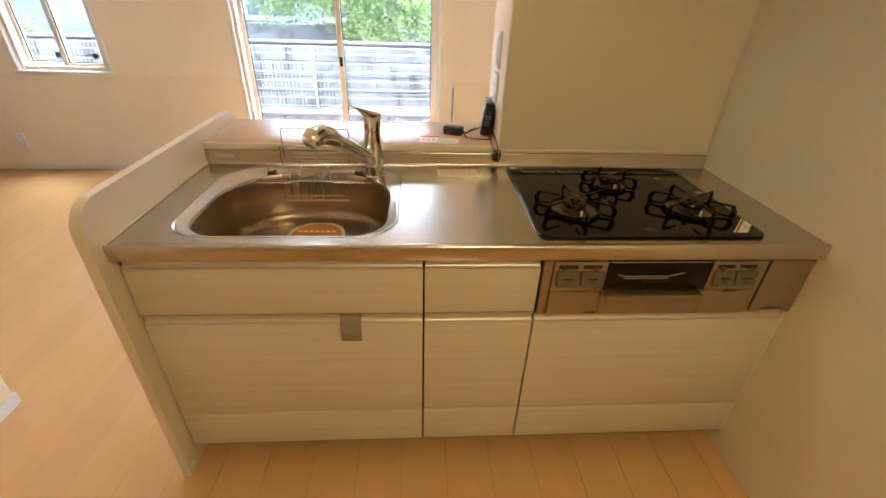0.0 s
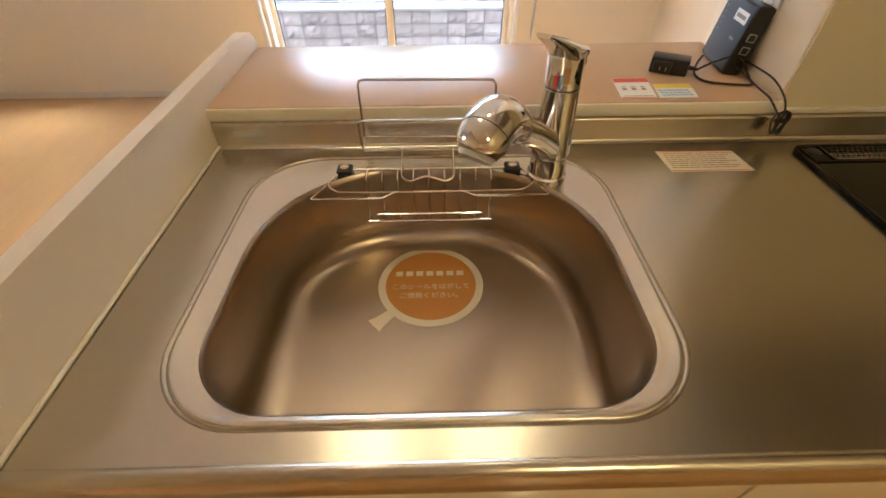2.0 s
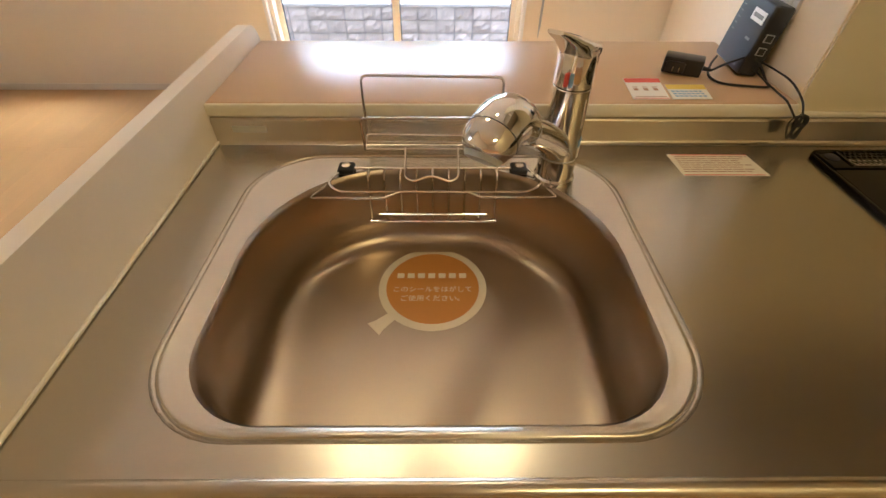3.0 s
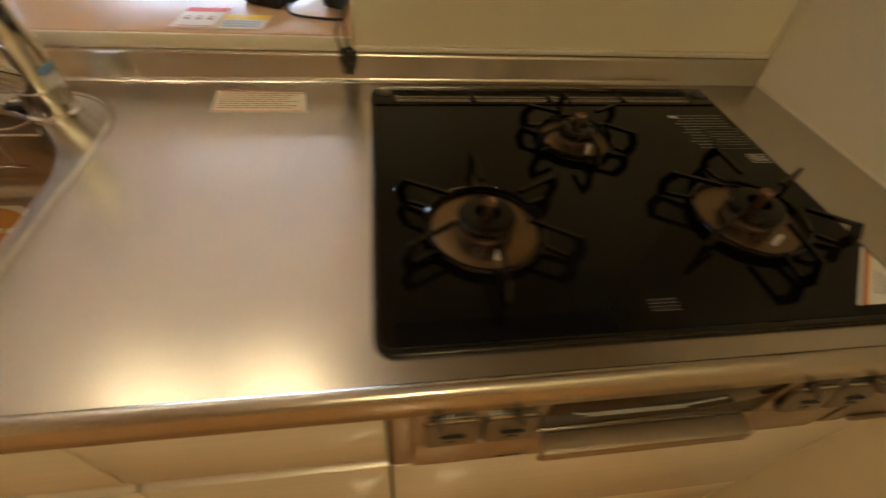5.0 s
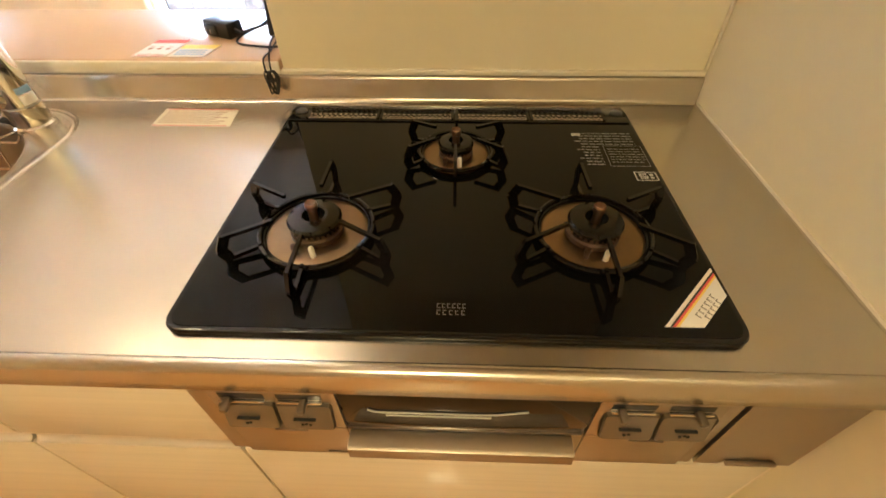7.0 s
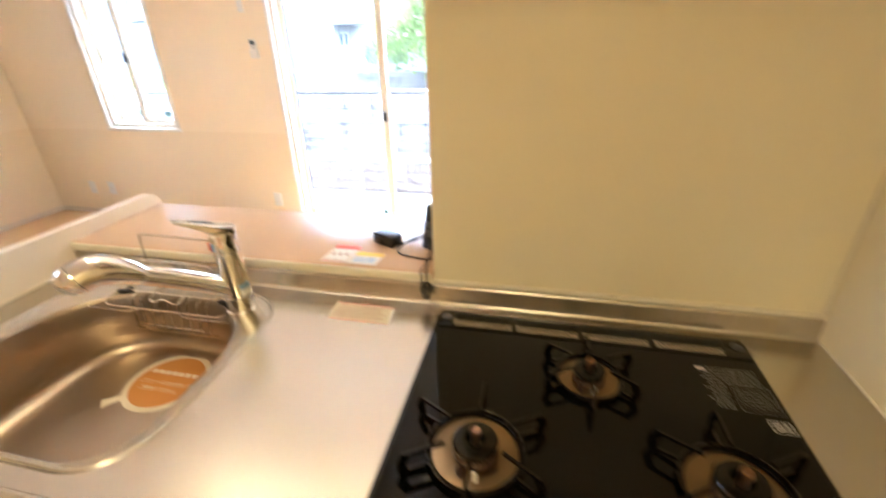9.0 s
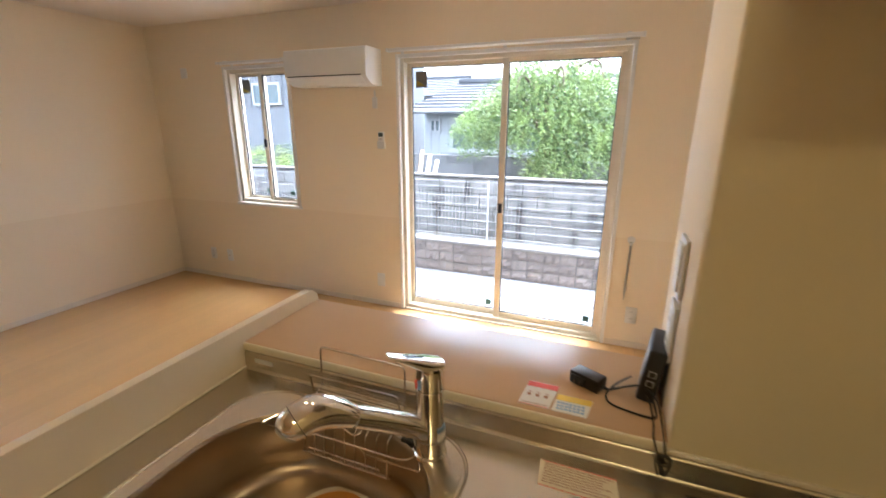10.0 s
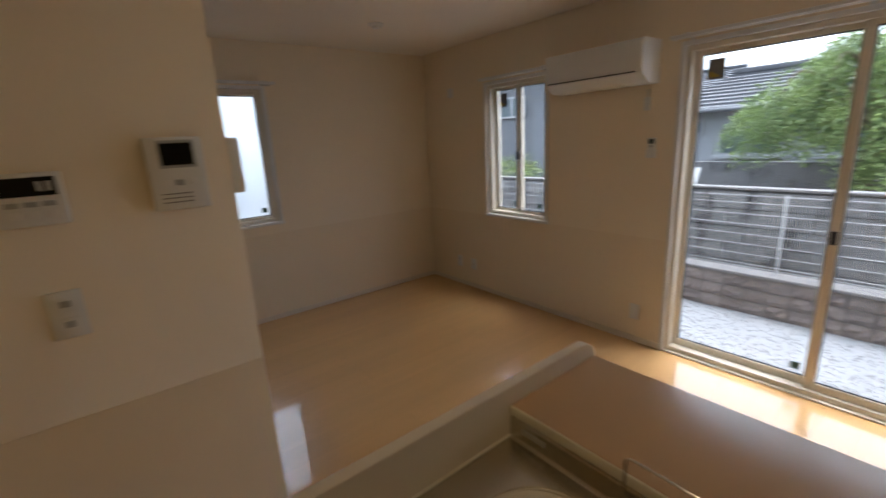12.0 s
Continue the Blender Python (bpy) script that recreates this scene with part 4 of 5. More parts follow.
dr = part("grill_drawer", box(B(), 0.4690, 0.7520, YG, YF + 0.0038, 0.6270, 0.7085, 0.0015), PANELST, grill)
hp = [(YG - 0.001, 0.7075), (YG - 0.020, 0.7070), (YG - 0.024, 0.7045), (YG - 0.025, 0.6840), (YG - 0.022, 0.6795), (YG - 0.0190, 0.6800), (YG - 0.0190, 0.7000), (YG - 0.001, 0.7015)]
part("handle", prism(B(), hp, "x", 0.4730, 0.7380), HANDLE, dr, "broad steel pull handle", angle=50)
side = thing("side_locker", (0.972, YF, 0.628), "narrow steel-faced pull-out beside the grill", "cabinet")
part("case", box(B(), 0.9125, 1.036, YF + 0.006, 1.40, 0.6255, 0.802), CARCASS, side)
nt = [(0.9130, 0.6275), (0.9130, 0.8005), (1.0355, 0.8005), (1.0355, 0.6275), (1.012, 0.6275), (1.006, 0.6365), (0.950, 0.6365), (0.944, 0.6275)]
part("front", prism(B(), nt, "y", YG + 0.003, YF + 0.0058), PANELST, side)
part("grip", box(B(), 0.946, 1.010, YG - 0.004, YG + 0.0028, 0.6370, 0.6425, 0.002), PANELST, side)

# ---- things at the sink ----
FX, FY = -0.172, 1.330
fau = thing("kitchen_tap", (FX, FY, ZC), "chrome single-lever kitchen tap with a pull-out shower head", "tap")
part("base", lathe(B(), [(0.033, -0.004), (0.033, 0.003), (0.030, 0.006), (0.030, 0.036), (0.0295, 0.039)], FX, FY, ZC, 36), CHROME, fau)
part("seam", lathe(B(), [(0.0285, 0.039), (0.0285, 0.0415)], FX, FY, ZC, 36), GREYP, fau)
part("body", lathe(B(), [(0.0295, 0.0415), (0.0290, 0.060), (0.0275, 0.125), (0.0270, 0.150), (0.0262, 0.151)], FX, FY, ZC, 36), CHROME, fau)
part("body_cap", lathe(B(), [(0.0262, 0.1525), (0.0270, 0.154), (0.0268, 0.192), (0.0258, 0.199), (0.018, 0.202), (0.001, 0.2025)], FX, FY, ZC, 36), CHROME, fau)
lv_dir = (Vector((-0.232, 1.258, 1.082)) - Vector((FX, FY, 1.050))).normalized()
lv_side = Vector((-lv_dir.y, lv_dir.x, 0)).normalized()
lv_up = lv_dir.cross(lv_side)
lv_up = lv_up if lv_up.z > 0 else -lv_up
lever = B()
lvl = []
for s, w, h in ((-0.0275, 0.016, 0.010), (-0.024, 0.0225, 0.0135), (0.0, 0.0250, 0.0145), (0.026, 0.0205, 0.0105), (0.052, 0.0160, 0.0062), (0.076, 0.0135, 0.0036), (0.088, 0.0105, 0.0024)):
    c = Vector((FX, FY, 1.064)) + lv_dir * s - lv_up * h
    lvl.append([c + lv_side * w * math.copysign(abs(math.cos(a)) ** 0.55, math.cos(a)) + lv_up * h * math.copysign(abs(math.sin(a)) ** 0.55, math.sin(a))
                for a in [2 * math.pi * q / 20 for q in range(20)]])
rings(lever, lvl)
lev = part("lever", lever, CHROME, fau, "chrome lever handle")
# Flat black oval on the lever: a hollow's darkness put into colour.
rc0 = Vector((FX, FY, 1.0642)) + lv_dir * 0.036
rcs = [rc0 + lv_dir * (0.025 * math.cos(a)) + lv_side * (0.0065 * math.sin(a)) for a in [2 * math.pi * q / 20 for q in range(20)]]
part("lever_recess", rings(B(), [[p - lv_up * 0.0012 for p in rcs], [p + lv_up * 0.0004 for p in rcs]]), BLACKP, lev, "black inlay painting the shade of a recess in the lever")
mk1 = Vector((FX, FY, 0)) + Vector((-0.0145, -0.0231, 0))
part("hot_mark", box(B(), mk1.x - 0.006, mk1.x - 0.0005, mk1.y - 0.0025, mk1.y + 0.001, 1.008, 1.026, 0.0008), REDP, fau, "small red mark")
part("cold_mark", box(B(), mk1.x + 0.0005, mk1.x + 0.006, mk1.y - 0.0045, mk1.y - 0.001, 1.008, 1.026, 0.0008), BLUEP, fau, "small blue mark")
for nm, material, za, zb, a0, a1 in (("blue_label", BLUEP, 0.912, 0.922, -38, 12), ("white_label", PAPER, 0.893, 0.910, -38, 14)):
    arc = [(FX + 0.0302 * math.cos(radians(a0 + (a1 - a0) * k / 8)), FY + 0.0302 * math.sin(radians(a0 + (a1 - a0) * k / 8))) for k in range(9)]
    arc += [(FX + 0.0292 * math.cos(radians(a1 - (a1 - a0) * k / 8)), FY + 0.0292 * math.sin(radians(a1 - (a1 - a0) * k / 8))) for k in range(9)]
    part(nm, prism(B(), arc, "z", za, zb), material, fau, nm.replace("_", " ") + " stuck round the tap body")
sp = spline([(FX - 0.004, FY - 0.006, 0.902), (-0.200, 1.288, 0.936), (-0.232, 1.238, 0.975), (-0.258, 1.197, 1.004)], 6)
part("spout", tube(B(), sp, [0.0225 - 0.003 * k / (len(sp) - 1) for k in range(len(sp))], 24), CHROME, fau)
jd = (sp[-1] - sp[-2]).normalized()
part("spout_joint", tube(B(), [sp[-1] - jd * 0.001, sp[-1] + jd * 0.003], 0.0188, 24), GREYP, fau)
hs = spline([sp[-1] + jd * 0.003, (-0.268, 1.180, 1.0185), (-0.282, 1.158, 1.0335), (-0.297, 1.135, 1.0415), (-0.311, 1.113, 1.0345), (-0.317, 1.104, 1.024)], 5)
nh = len(hs) - 1
part("shower_head", tube(B(), hs, [0.0195 + 0.0095 * min(1, 2.0 * k / nh) - 0.09 * max(0, k / nh - 0.72) ** 2 for k in range(nh + 1)], 28), CHROME, fau, "rounded chrome shower head")
for q_, rad_ in ((0.78, 0.0285),):
    kc = int(nh * q_)
    ax_ = (hs[kc + 1] - hs[kc - 1]).normalized()
    u_ = ax_.cross(Vector((0, 0, 1))).normalized()
    v_ = ax_.cross(u_)
    part("head_seam", tube(B(), [hs[kc] + rad_ * (math.cos(a) * u_ + math.sin(a) * v_) for a in [2 * math.pi * q / 32 for q in range(32)]], 0.0007, 6, True), GASKET, fau, "thin dark seam")
hd = (hs[-1] - hs[-2]).normalized()
part("spray_face", tube(B(), [hs[-1] + hd * 0.0002, hs[-1] + hd * 0.006], [0.0205, 0.0185], 28), GREYP, fau, "grey spray face")
up_ = Vector((0, 0, 1))
bt_c = Vector((-0.304, 1.130, 1.048))
part("spray_button", box(B(), bt_c.x - 0.012, bt_c.x + 0.012, bt_c.y - 0.020, bt_c.y - 0.004, bt_c.z + 0.006, bt_c.z + 0.0165, 0.003), CHROME, fau)

rack = thing("sink_caddy", (-0.373, 1.345, ZC), "stainless wire sponge and brush caddy on the sink's rim", "wire rack")


def wire(pts, r=0.0019, rr=0.008, nm="wire", closed=False):
    return part(nm, tube(B(), bent(pts, rr, 4, closed), r, 8, closed), WIRE, rack)


X0, X1 = -0.485, -0.260
wire([(X0, 1.398, 0.884), (X0, 1.402, 0.985), (X1, 1.396, 0.985), (X1, 1.392, 0.884)], 0.0022, 0.012, "back_hoop")
wire([(X0 - 0.001, 1.372, 0.872), (X0 - 0.001, 1.357, 0.936), (X1 + 0.001, 1.357, 0.936), (X1 + 0.001, 1.372, 0.872)], 0.0022, 0.010, "front_hoop")
wire([(X0, 1.398, 0.886), (X1, 1.392, 0.886)], nm="cross_wire")
wire([(X0, 1.384, 0.879), (X1, 1.382, 0.879)], nm="cross_wire")
wire([(X0, 1.372, 0.873), (X1, 1.372, 0.873)], nm="cross_wire")
for x in (X0, X1):
    wire([(x, 1.400, 0.886), (x, 1.371, 0.8725)], nm="side_wire")
wire([(-0.530, 1.345, 0.8530), (-0.215, 1.345, 0.8530)], 0.0022, nm="rim_bar")
for k in range(9):
    x = X0 + 0.006 + k * (X1 - X0 - 0.012) / 8
    wire([(x, 1.345, 0.853), (x, 1.322, 0.848), (x, 1.312, 0.765), (x, 1.332, 0.752)], 0.0019, 0.006, "basket_wire")
for y, z in ((1.3095, 0.782), (1.3085, 0.768), (1.320, 0.758)):
    wire([(X0 + (0.02 if z > 0.78 else 0.003), y, z), (X1 - (0.02 if z > 0.78 else 0.003), y, z)], 0.0019, nm="basket_rail")
wire([(-0.520, 1.343, 0.855), (-0.545, 1.312, 0.846), (-0.525, 1.292, 0.842), (-0.215, 1.292, 0.842), (-0.192, 1.312, 0.846), (-0.215, 1.343, 0.855)], 0.0022, 0.014, "front_rail")
wire([(-0.546, 1.310, 0.844), (-0.566, 1.277, 0.841), (-0.450, 1.277, 0.841), (-0.428, 1.291, 0.842)], 0.0018, 0.006, "side_arm")
wire([(-0.190, 1.310, 0.844), (-0.174, 1.280, 0.841), (-0.295, 1.280, 0.841), (-0.315, 1.291, 0.842)], 0.0018, 0.006, "side_arm")
wire([(-0.418, 1.372, 0.876), (-0.418, 1.338, 0.866), (-0.418, 1.318, 0.852), (-0.405, 1.312, 0.848), (-0.375, 1.316, 0.858), (-0.345, 1.312, 0.848), (-0.330, 1.318, 0.852), (-0.330, 1.338, 0.866), (-0.330, 1.372, 0.876)],
     0.0020, 0.010, "utensil_hook")
for x in (-0.517, -0.228):
    c = part("clip", box(B(), x - 0.014, x + 0.014, 1.331, 1.359, 0.8475, 0.8575, 0.0045, 3), BLACKP, rack, "black rubber clip")
    part("screw", lathe(B(), [(0.008, 0.0), (0.008, 0.002), (0.006, 0.0035), (0.001, 0.0038)], x, 1.345, 0.8576, 16), WIRE, c)

care = thing("care_label", (0.114, 1.359, ZC), "cream care label with red edge and brown print on the worktop", "sticker")
P = [Vector((0.040, 1.393)), Vector((0.180, 1.392)), Vector((0.188, 1.326)), Vector((0.044, 1.326))]
part("label_sheet", slab(B(), P[::-1], ZC + 0.0003, ZC + 0.0007), CREAM, care)
rb = B()
for y0, y1 in ((1.3895, 1.3915), (1.3275, 1.3292)):
    box(rb, 0.046, 0.181, y0, y1, ZC + 0.0008, ZC + 0.0010)
part("edge_line", rb, REDP, care)
ln = B()
rnd = random.Random(2)
for j in range(8):
    xx = 0.050
    stop = rnd.uniform(0.150, 0.178)
    while xx < stop:
        w = rnd.uniform(0.006, 0.020)
        box(ln, xx, min(stop, xx + w), 1.3835 - j * 0.0066, 1.3855 - j * 0.0066, ZC + 0.0008, ZC + 0.0010)
        xx += w + 0.002
part("print", ln, BROWNP, care)

ZL = 0.925
c1 = thing("red_card", (0.015, 1.495, ZL), "small red and white printed card lying on the ledge", "card", "cards on the ledge")
part("sheet", slab(B(), [(-0.023, 1.450), (0.041, 1.450), (0.053, 1.540), (-0.014, 1.540)], ZL + 0.0004, ZL + 0.0016), PAPER, c1)
part("heading", slab(B(), [(-0.0155, 1.519), (0.0500, 1.519), (0.0525, 1.538), (-0.0138, 1.538)], ZL + 0.0017, ZL + 0.0019), REDP, c1)
db = B()
for x in (-0.006, 0.012, 0.030):
    box(db, x - 0.004, x + 0.004, 1.484, 1.493, ZL + 0.0017, ZL + 0.0019)
    box(db, x - 0.003, x + 0.005, 1.497, 1.500, ZL + 0.0017, ZL + 0.0019)
box(db, -0.016, 0.038, 1.4575, 1.4595, ZL + 0.0017, ZL + 0.0019)
part("print_marks", db, BROWNP, c1)
part("border", slab(B(), [(-0.022, 1.4508), (0.040, 1.4508), (0.0403, 1.4528), (-0.0217, 1.4528)], ZL + 0.0017, ZL + 0.0019), REDP, c1)
c2 = thing("yellow_card", (0.088, 1.48, ZL), "small yellow and white printed card lying on the ledge", "card", "cards on the ledge")
part("sheet", slab(B(), [(0.046, 1.450), (0.116, 1.450), (0.126, 1.511), (0.054, 1.511)], ZL + 0.0004, ZL + 0.0014), PAPER, c2)
part("heading", slab(B(), [(0.0515, 1.490), (0.1220, 1.490), (0.1255, 1.510), (0.0538, 1.510)], ZL + 0.0015, ZL + 0.0017), YELP, c2)
db = B()
for j in range(3):
    xx = 0.055
    while xx < 0.110:
        box(db, xx, xx + 0.006, 1.458 + j * 0.010, 1.464 + j * 0.010, ZL + 0.0015, ZL + 0.0017)
        xx += 0.0082
part("print_marks", db, BLUEP, c2)

mo = thing("modem", (0.232, 1.610, ZL), "small black upright modem leaning by the wall, with a white label", "modem")
MM = Matrix.Translation((0.232, 1.610, ZL + 0.001)) @ Matrix.Rotation(radians(-7), 4, "Z") @ Matrix.Rotation(radians(7), 4, "Y") @ Matrix.Diagonal((1.15, 1.06, 1.08, 1.0))


def placed(bm, m):
    bmesh.ops.transform(bm, matrix=m, verts=bm.verts)
    return bm


case = part("case", placed(box(B(), -0.016, 0.016, -0.058, 0.058, 0.0, 0.112, 0.006, 3), MM), NAVYP, mo)
part("white_label", placed(box(B(), -0.0168, -0.0161, -0.046, 0.000, 0.078, 0.096), MM), PAPER, case)
part("label_print", placed(box(B(), -0.0172, -0.0169, -0.041, -0.006, 0.084, 0.090), MM), GREYINK, case)
for k in range(2):
    part("port", placed(box(B(), -0.0065, 0.0065, -0.0590, -0.0581, 0.036 + 0.021 * k, 0.049 + 0.021 * k), MM), GREYP, case, "network port")
    part("port_hole", placed(box(B(), -0.005, 0.005, -0.0596, -0.0591, 0.0375 + 0.021 * k, 0.0475 + 0.021 * k), MM), BLACKP, case)
for k in range(5):
    part("lamp_mark", placed(box(B(), -0.0166, -0.0161, 0.036, 0.044, 0.050 + 0.010 * k, 0.0515 + 0.010 * k), MM), GREYINK, case)
part("maker_mark", placed(box(B(), -0.0166, -0.0161, -0.034, -0.018, 0.050, 0.054), MM), GREYINK, case)
ad = thing("power_adaptor", (0.110, 1.572, ZL), "black plug-in power adaptor lying on the ledge", "adaptor")
AM = Matrix.Translation((0.110, 1.573, ZL + 0.0005)) @ Matrix.Rotation(radians(-28), 4, "Z")
blk = part("block", placed(box(B(), -0.036, 0.034, -0.019, 0.019, 0.0, 0.030, 0.003), AM), BLACKP, ad)
part("plug_boss", placed(box(B(), -0.030, 0.004, -0.024, -0.0192, 0.003, 0.024, 0.004), AM), BLACKP, blk)
for k in range(2):
    part("plug_pin", placed(box(B(), -0.017 + 0.011 * k, -0.0155 + 0.011 * k, -0.030, -0.0242, 0.009, 0.017), AM), CHROME, blk)
part("strain_relief", placed(tube(B(), [(0.0345, 0.0, 0.013), (0.050, 0.0, 0.012)], [0.0045, 0.0026], 12), AM), RUBBER, blk)
ca = thing("power_cable", (0.20, 1.52, ZL), "thin black cable tied in a bundle over the ledge", "cable")
e0 = AM @ Vector((0.050, 0.0, 0.012))
part("cable", tube(B(), spline([e0, (0.190, 1.566, ZL + 0.020), (0.215, 1.556, ZL + 0.034), (0.232, 1.545, ZL + 0.030), (0.246, 1.520, ZL + 0.004), (0.240, 1.498, ZL + 0.003), (0.205, 1.500, ZL + 0.003),
                               (0.160, 1.515, ZL + 0.003), (0.150, 1.545, ZL + 0.005), (0.170, 1.585, ZL + 0.010), (0.200, 1.625, ZL + 0.012)], 7), 0.0022, 8), RUBBER, ca)
part("cable", tube(B(), spline([(0.226, 1.556, ZL + 0.02), (0.236, 1.520, ZL + 0.010), (0.238, 1.470, ZL + 0.005), (0.236, 1.436, ZL + 0.004), (0.242, 1.416, 0.916), (0.250, 1.4085, 0.905)], 7), 0.0017, 8), RUBBER, ca)
part("cable", tube(B(), spline([(0.236, 1.552, ZL + 0.03), (0.246, 1.510, ZL + 0.028), (0.248, 1.462, ZL + 0.026), (0.252, 1.424, ZL + 0.010), (0.255, 1.4085, 0.914)], 7), 0.0017, 8), RUBBER, ca)
bun = B()
rnd = random.Random(5)
for k in range(6):
    a = rnd.uniform(-0.006, 0.006)
    w = rnd.uniform(0.004, 0.009)
    c = Vector((0.253 + a, 1.4065 + 0.0015 * (k % 2), 0.896))
    pts = [c + Vector((w * math.sin(q) * (1 + 0.5 * math.cos(q)), 0.003 * math.cos(q * 2 + k), 0.021 * math.cos(q))) for q in [2 * math.pi * j / 20 for j in range(20)]]
    tube(bun, pts, 0.0015, 6, True)
part("bundle", bun, RUBBER, ca)
part("cable_tie", tube(B(), [(0.253 + 0.009 * math.cos(q), 1.4072 + 0.0055 * math.sin(q), 0.900) for q in [2 * math.pi * j / 18 for j in range(18)]], 0.002, 6, True), RUBBER, ca)

# ---- fixtures in the living room ----
ac = thing("air_conditioner", (-1.91, YN - 0.1, 1.7530), "white wall-mounted air conditioner above the window corner", "air conditioner")
acp = [(YN - 0.0005, 1.7560), (YN - 0.0005, 2.0030), (YN - 0.195, 2.0030), (YN - 0.212, 1.9980), (YN - 0.220, 1.9860), (YN - 0.222, 1.8180), (YN - 0.219, 1.8120),
       (YN - 0.200, 1.7930), (YN - 0.150, 1.7630), (YN - 0.120, 1.7560)]
part("body", prism(B(), acp, "x", -2.245, -1.550), PLASTIC, ac, angle=30)
part("front_panel", box(B(), -2.239, -1.556, YN - 0.2268, YN - 0.2225, 1.8280, 1.9900, 0.002), PLASTIC, ac)
lou = [(YN - 0.2225, 1.8115), (YN - 0.2245, 1.8080), (YN - 0.168, 1.7665), (YN - 0.163, 1.7680)]
part("louver", prism(B(), lou, "x", -2.222, -1.590), PLASTIC, ac)
part("outlet_slot", box(B(), -2.222, -1.590, YN - 0.2242, YN - 0.2221, 1.8150, 1.8215), GASKET, ac, "dark air slot")
pc = thing("pipe_cover", (-1.612, YN, 1.60), "slim white socket cover below the air conditioner", "wall plate")
part("cover", box(B(), -1.632, -1.592, YN - 0.016, YN - 0.0002, 1.600, 1.680, 0.004), PLASTIC, pc)
part("stem", box(B(), -1.618, -1.606, YN - 0.010, YN - 0.0002, 1.6802, 1.7270, 0.002), PLASTIC, pc)
rc = thing("remote_control", (-1.566, YN, 1.31), "pale grey remote control in a wall holder", "remote control")
part("holder", box(B(), -1.598, -1.534, YN - 0.024, YN - 0.0002, 1.306, 1.362, 0.004), PLASTIC, rc)
hb = part("handset", box(B(), -1.591, -1.541, YN - 0.021, YN - 0.004, 1.3625, 1.432, 0.004), PLASTIC, rc)
part("display", box(B(), -1.585, -1.547, YN - 0.0222, YN - 0.0212, 1.395, 1.424), DARKWIN, hb, "grey display")
part("button", box(B(), -1.575, -1.557, YN - 0.0225, YN - 0.0212, 1.374, 1.384, 0.0005), GREYP, hb)


def plate_at(name, m, w, h, label, category, kind_of):
    """A wall plate, its face along local x and z and its front toward local -y."""
    t = thing(name, m.translation, label, category, "wall plates")

    def put(nm, bm, material, par=t, lab=""):
        return part(nm, placed(bm, m), material, par, lab)
    p = put("cover", box(B(), -w / 2, w / 2, -0.008, -0.0002, -h / 2, h / 2, 0.003), PLASTIC)
    if kind_of == "outlet":
        put("inset", box(B(), -w * 0.30, w * 0.30, -0.0095, -0.0078, -h * 0.38, h * 0.38, 0.001), PLASTIC, p)
        for s in (-1, 1):
            for q in (-1, 1):
                put("slot", box(B(), q * 0.0063 - 0.001, q * 0.0063 + 0.001, -0.0099, -0.0093, s * 0.022 - 0.0045, s * 0.022 + 0.0045), GASKET, p)
    elif kind_of == "jack":
        put("socket", tube(B(), [(0, -0.0079, 0), (0, -0.015, 0)], [0.009, 0.0075], 16), CHROME, p)
    elif kind_of == "switch":
        for s in (-1, 0, 1):
            put("rocker", box(B(), -w * 0.33, w * 0.33, -0.0125, -0.0078, s * h * 0.27 - h * 0.125, s * h * 0.27 + h * 0.125, 0.002), PLASTIC, p)
    elif kind_of == "module":
        for s in (-1, 1):
            mo_ = put("module", box(B(), -0.019, 0.019, -0.0098, -0.0078, s * 0.026 - 0.019, s * 0.026 + 0.019, 0.0012), PLASTIC, p)
            put("grille", box(B(), -0.010, 0.010, -0.0104, -0.0099, s * 0.026 - 0.006, s * 0.026 + 0.010), GREYP, p)
    return t


def on_north(x, z):
    return pose(x, YN - 0.0016, z)


plate_at("wall_socket", on_north(-3.515, 0.25), 0.070, 0.115, "white wall socket above the baseboard", "socket", "outlet")
plate_at("aerial_socket", on_north(-3.30, 0.25), 0.070, 0.115, "white aerial socket above the baseboard", "socket", "jack")
plate_at("blank_plate", on_north(-1.616, 0.23), 0.070, 0.115, "white blank cover plate above the baseboard", "wall plate", "")
plate_at("wall_socket", on_north(0.318, 0.242), 0.072, 0.118, "white double wall socket beside the garden door", "socket", "outlet")
plate_at("vent_cap", pose(-3.556, YN, 1.915), 0.075, 0.085, "small white wall vent cap near the ceiling", "wall plate", "")
EAST_FACE = Matrix.Rotation(radians(-90), 4, "Z")
plate_at("light_switch", Matrix.Translation((PART_X, 1.585, 1.222)) @ EAST_FACE, 0.072, 0.120, "white three-way light switch on the partition's end", "switch", "switch")
plate_at("wall_socket", Matrix.Translation((PART_X, 1.585, 1.085)) @ EAST_FACE, 0.072, 0.120, "white double wall socket on the partition's end", "socket", "outlet")
WEST_FACE = Matrix.Rotation(radians(90), 4, "Z")
plate_at("wall_socket", Matrix.Translation((STUB + 0.0016, 0.975, 0.245)) @ WEST_FACE, 0.070, 0.115, "white wall socket low on the short wall", "socket", "outlet")
plate_at("switch_modules", Matrix.Translation((STUB, 0.707, 1.126)) @ WEST_FACE, 0.070, 0.120, "white wall plate with two small modules", "switch", "module")

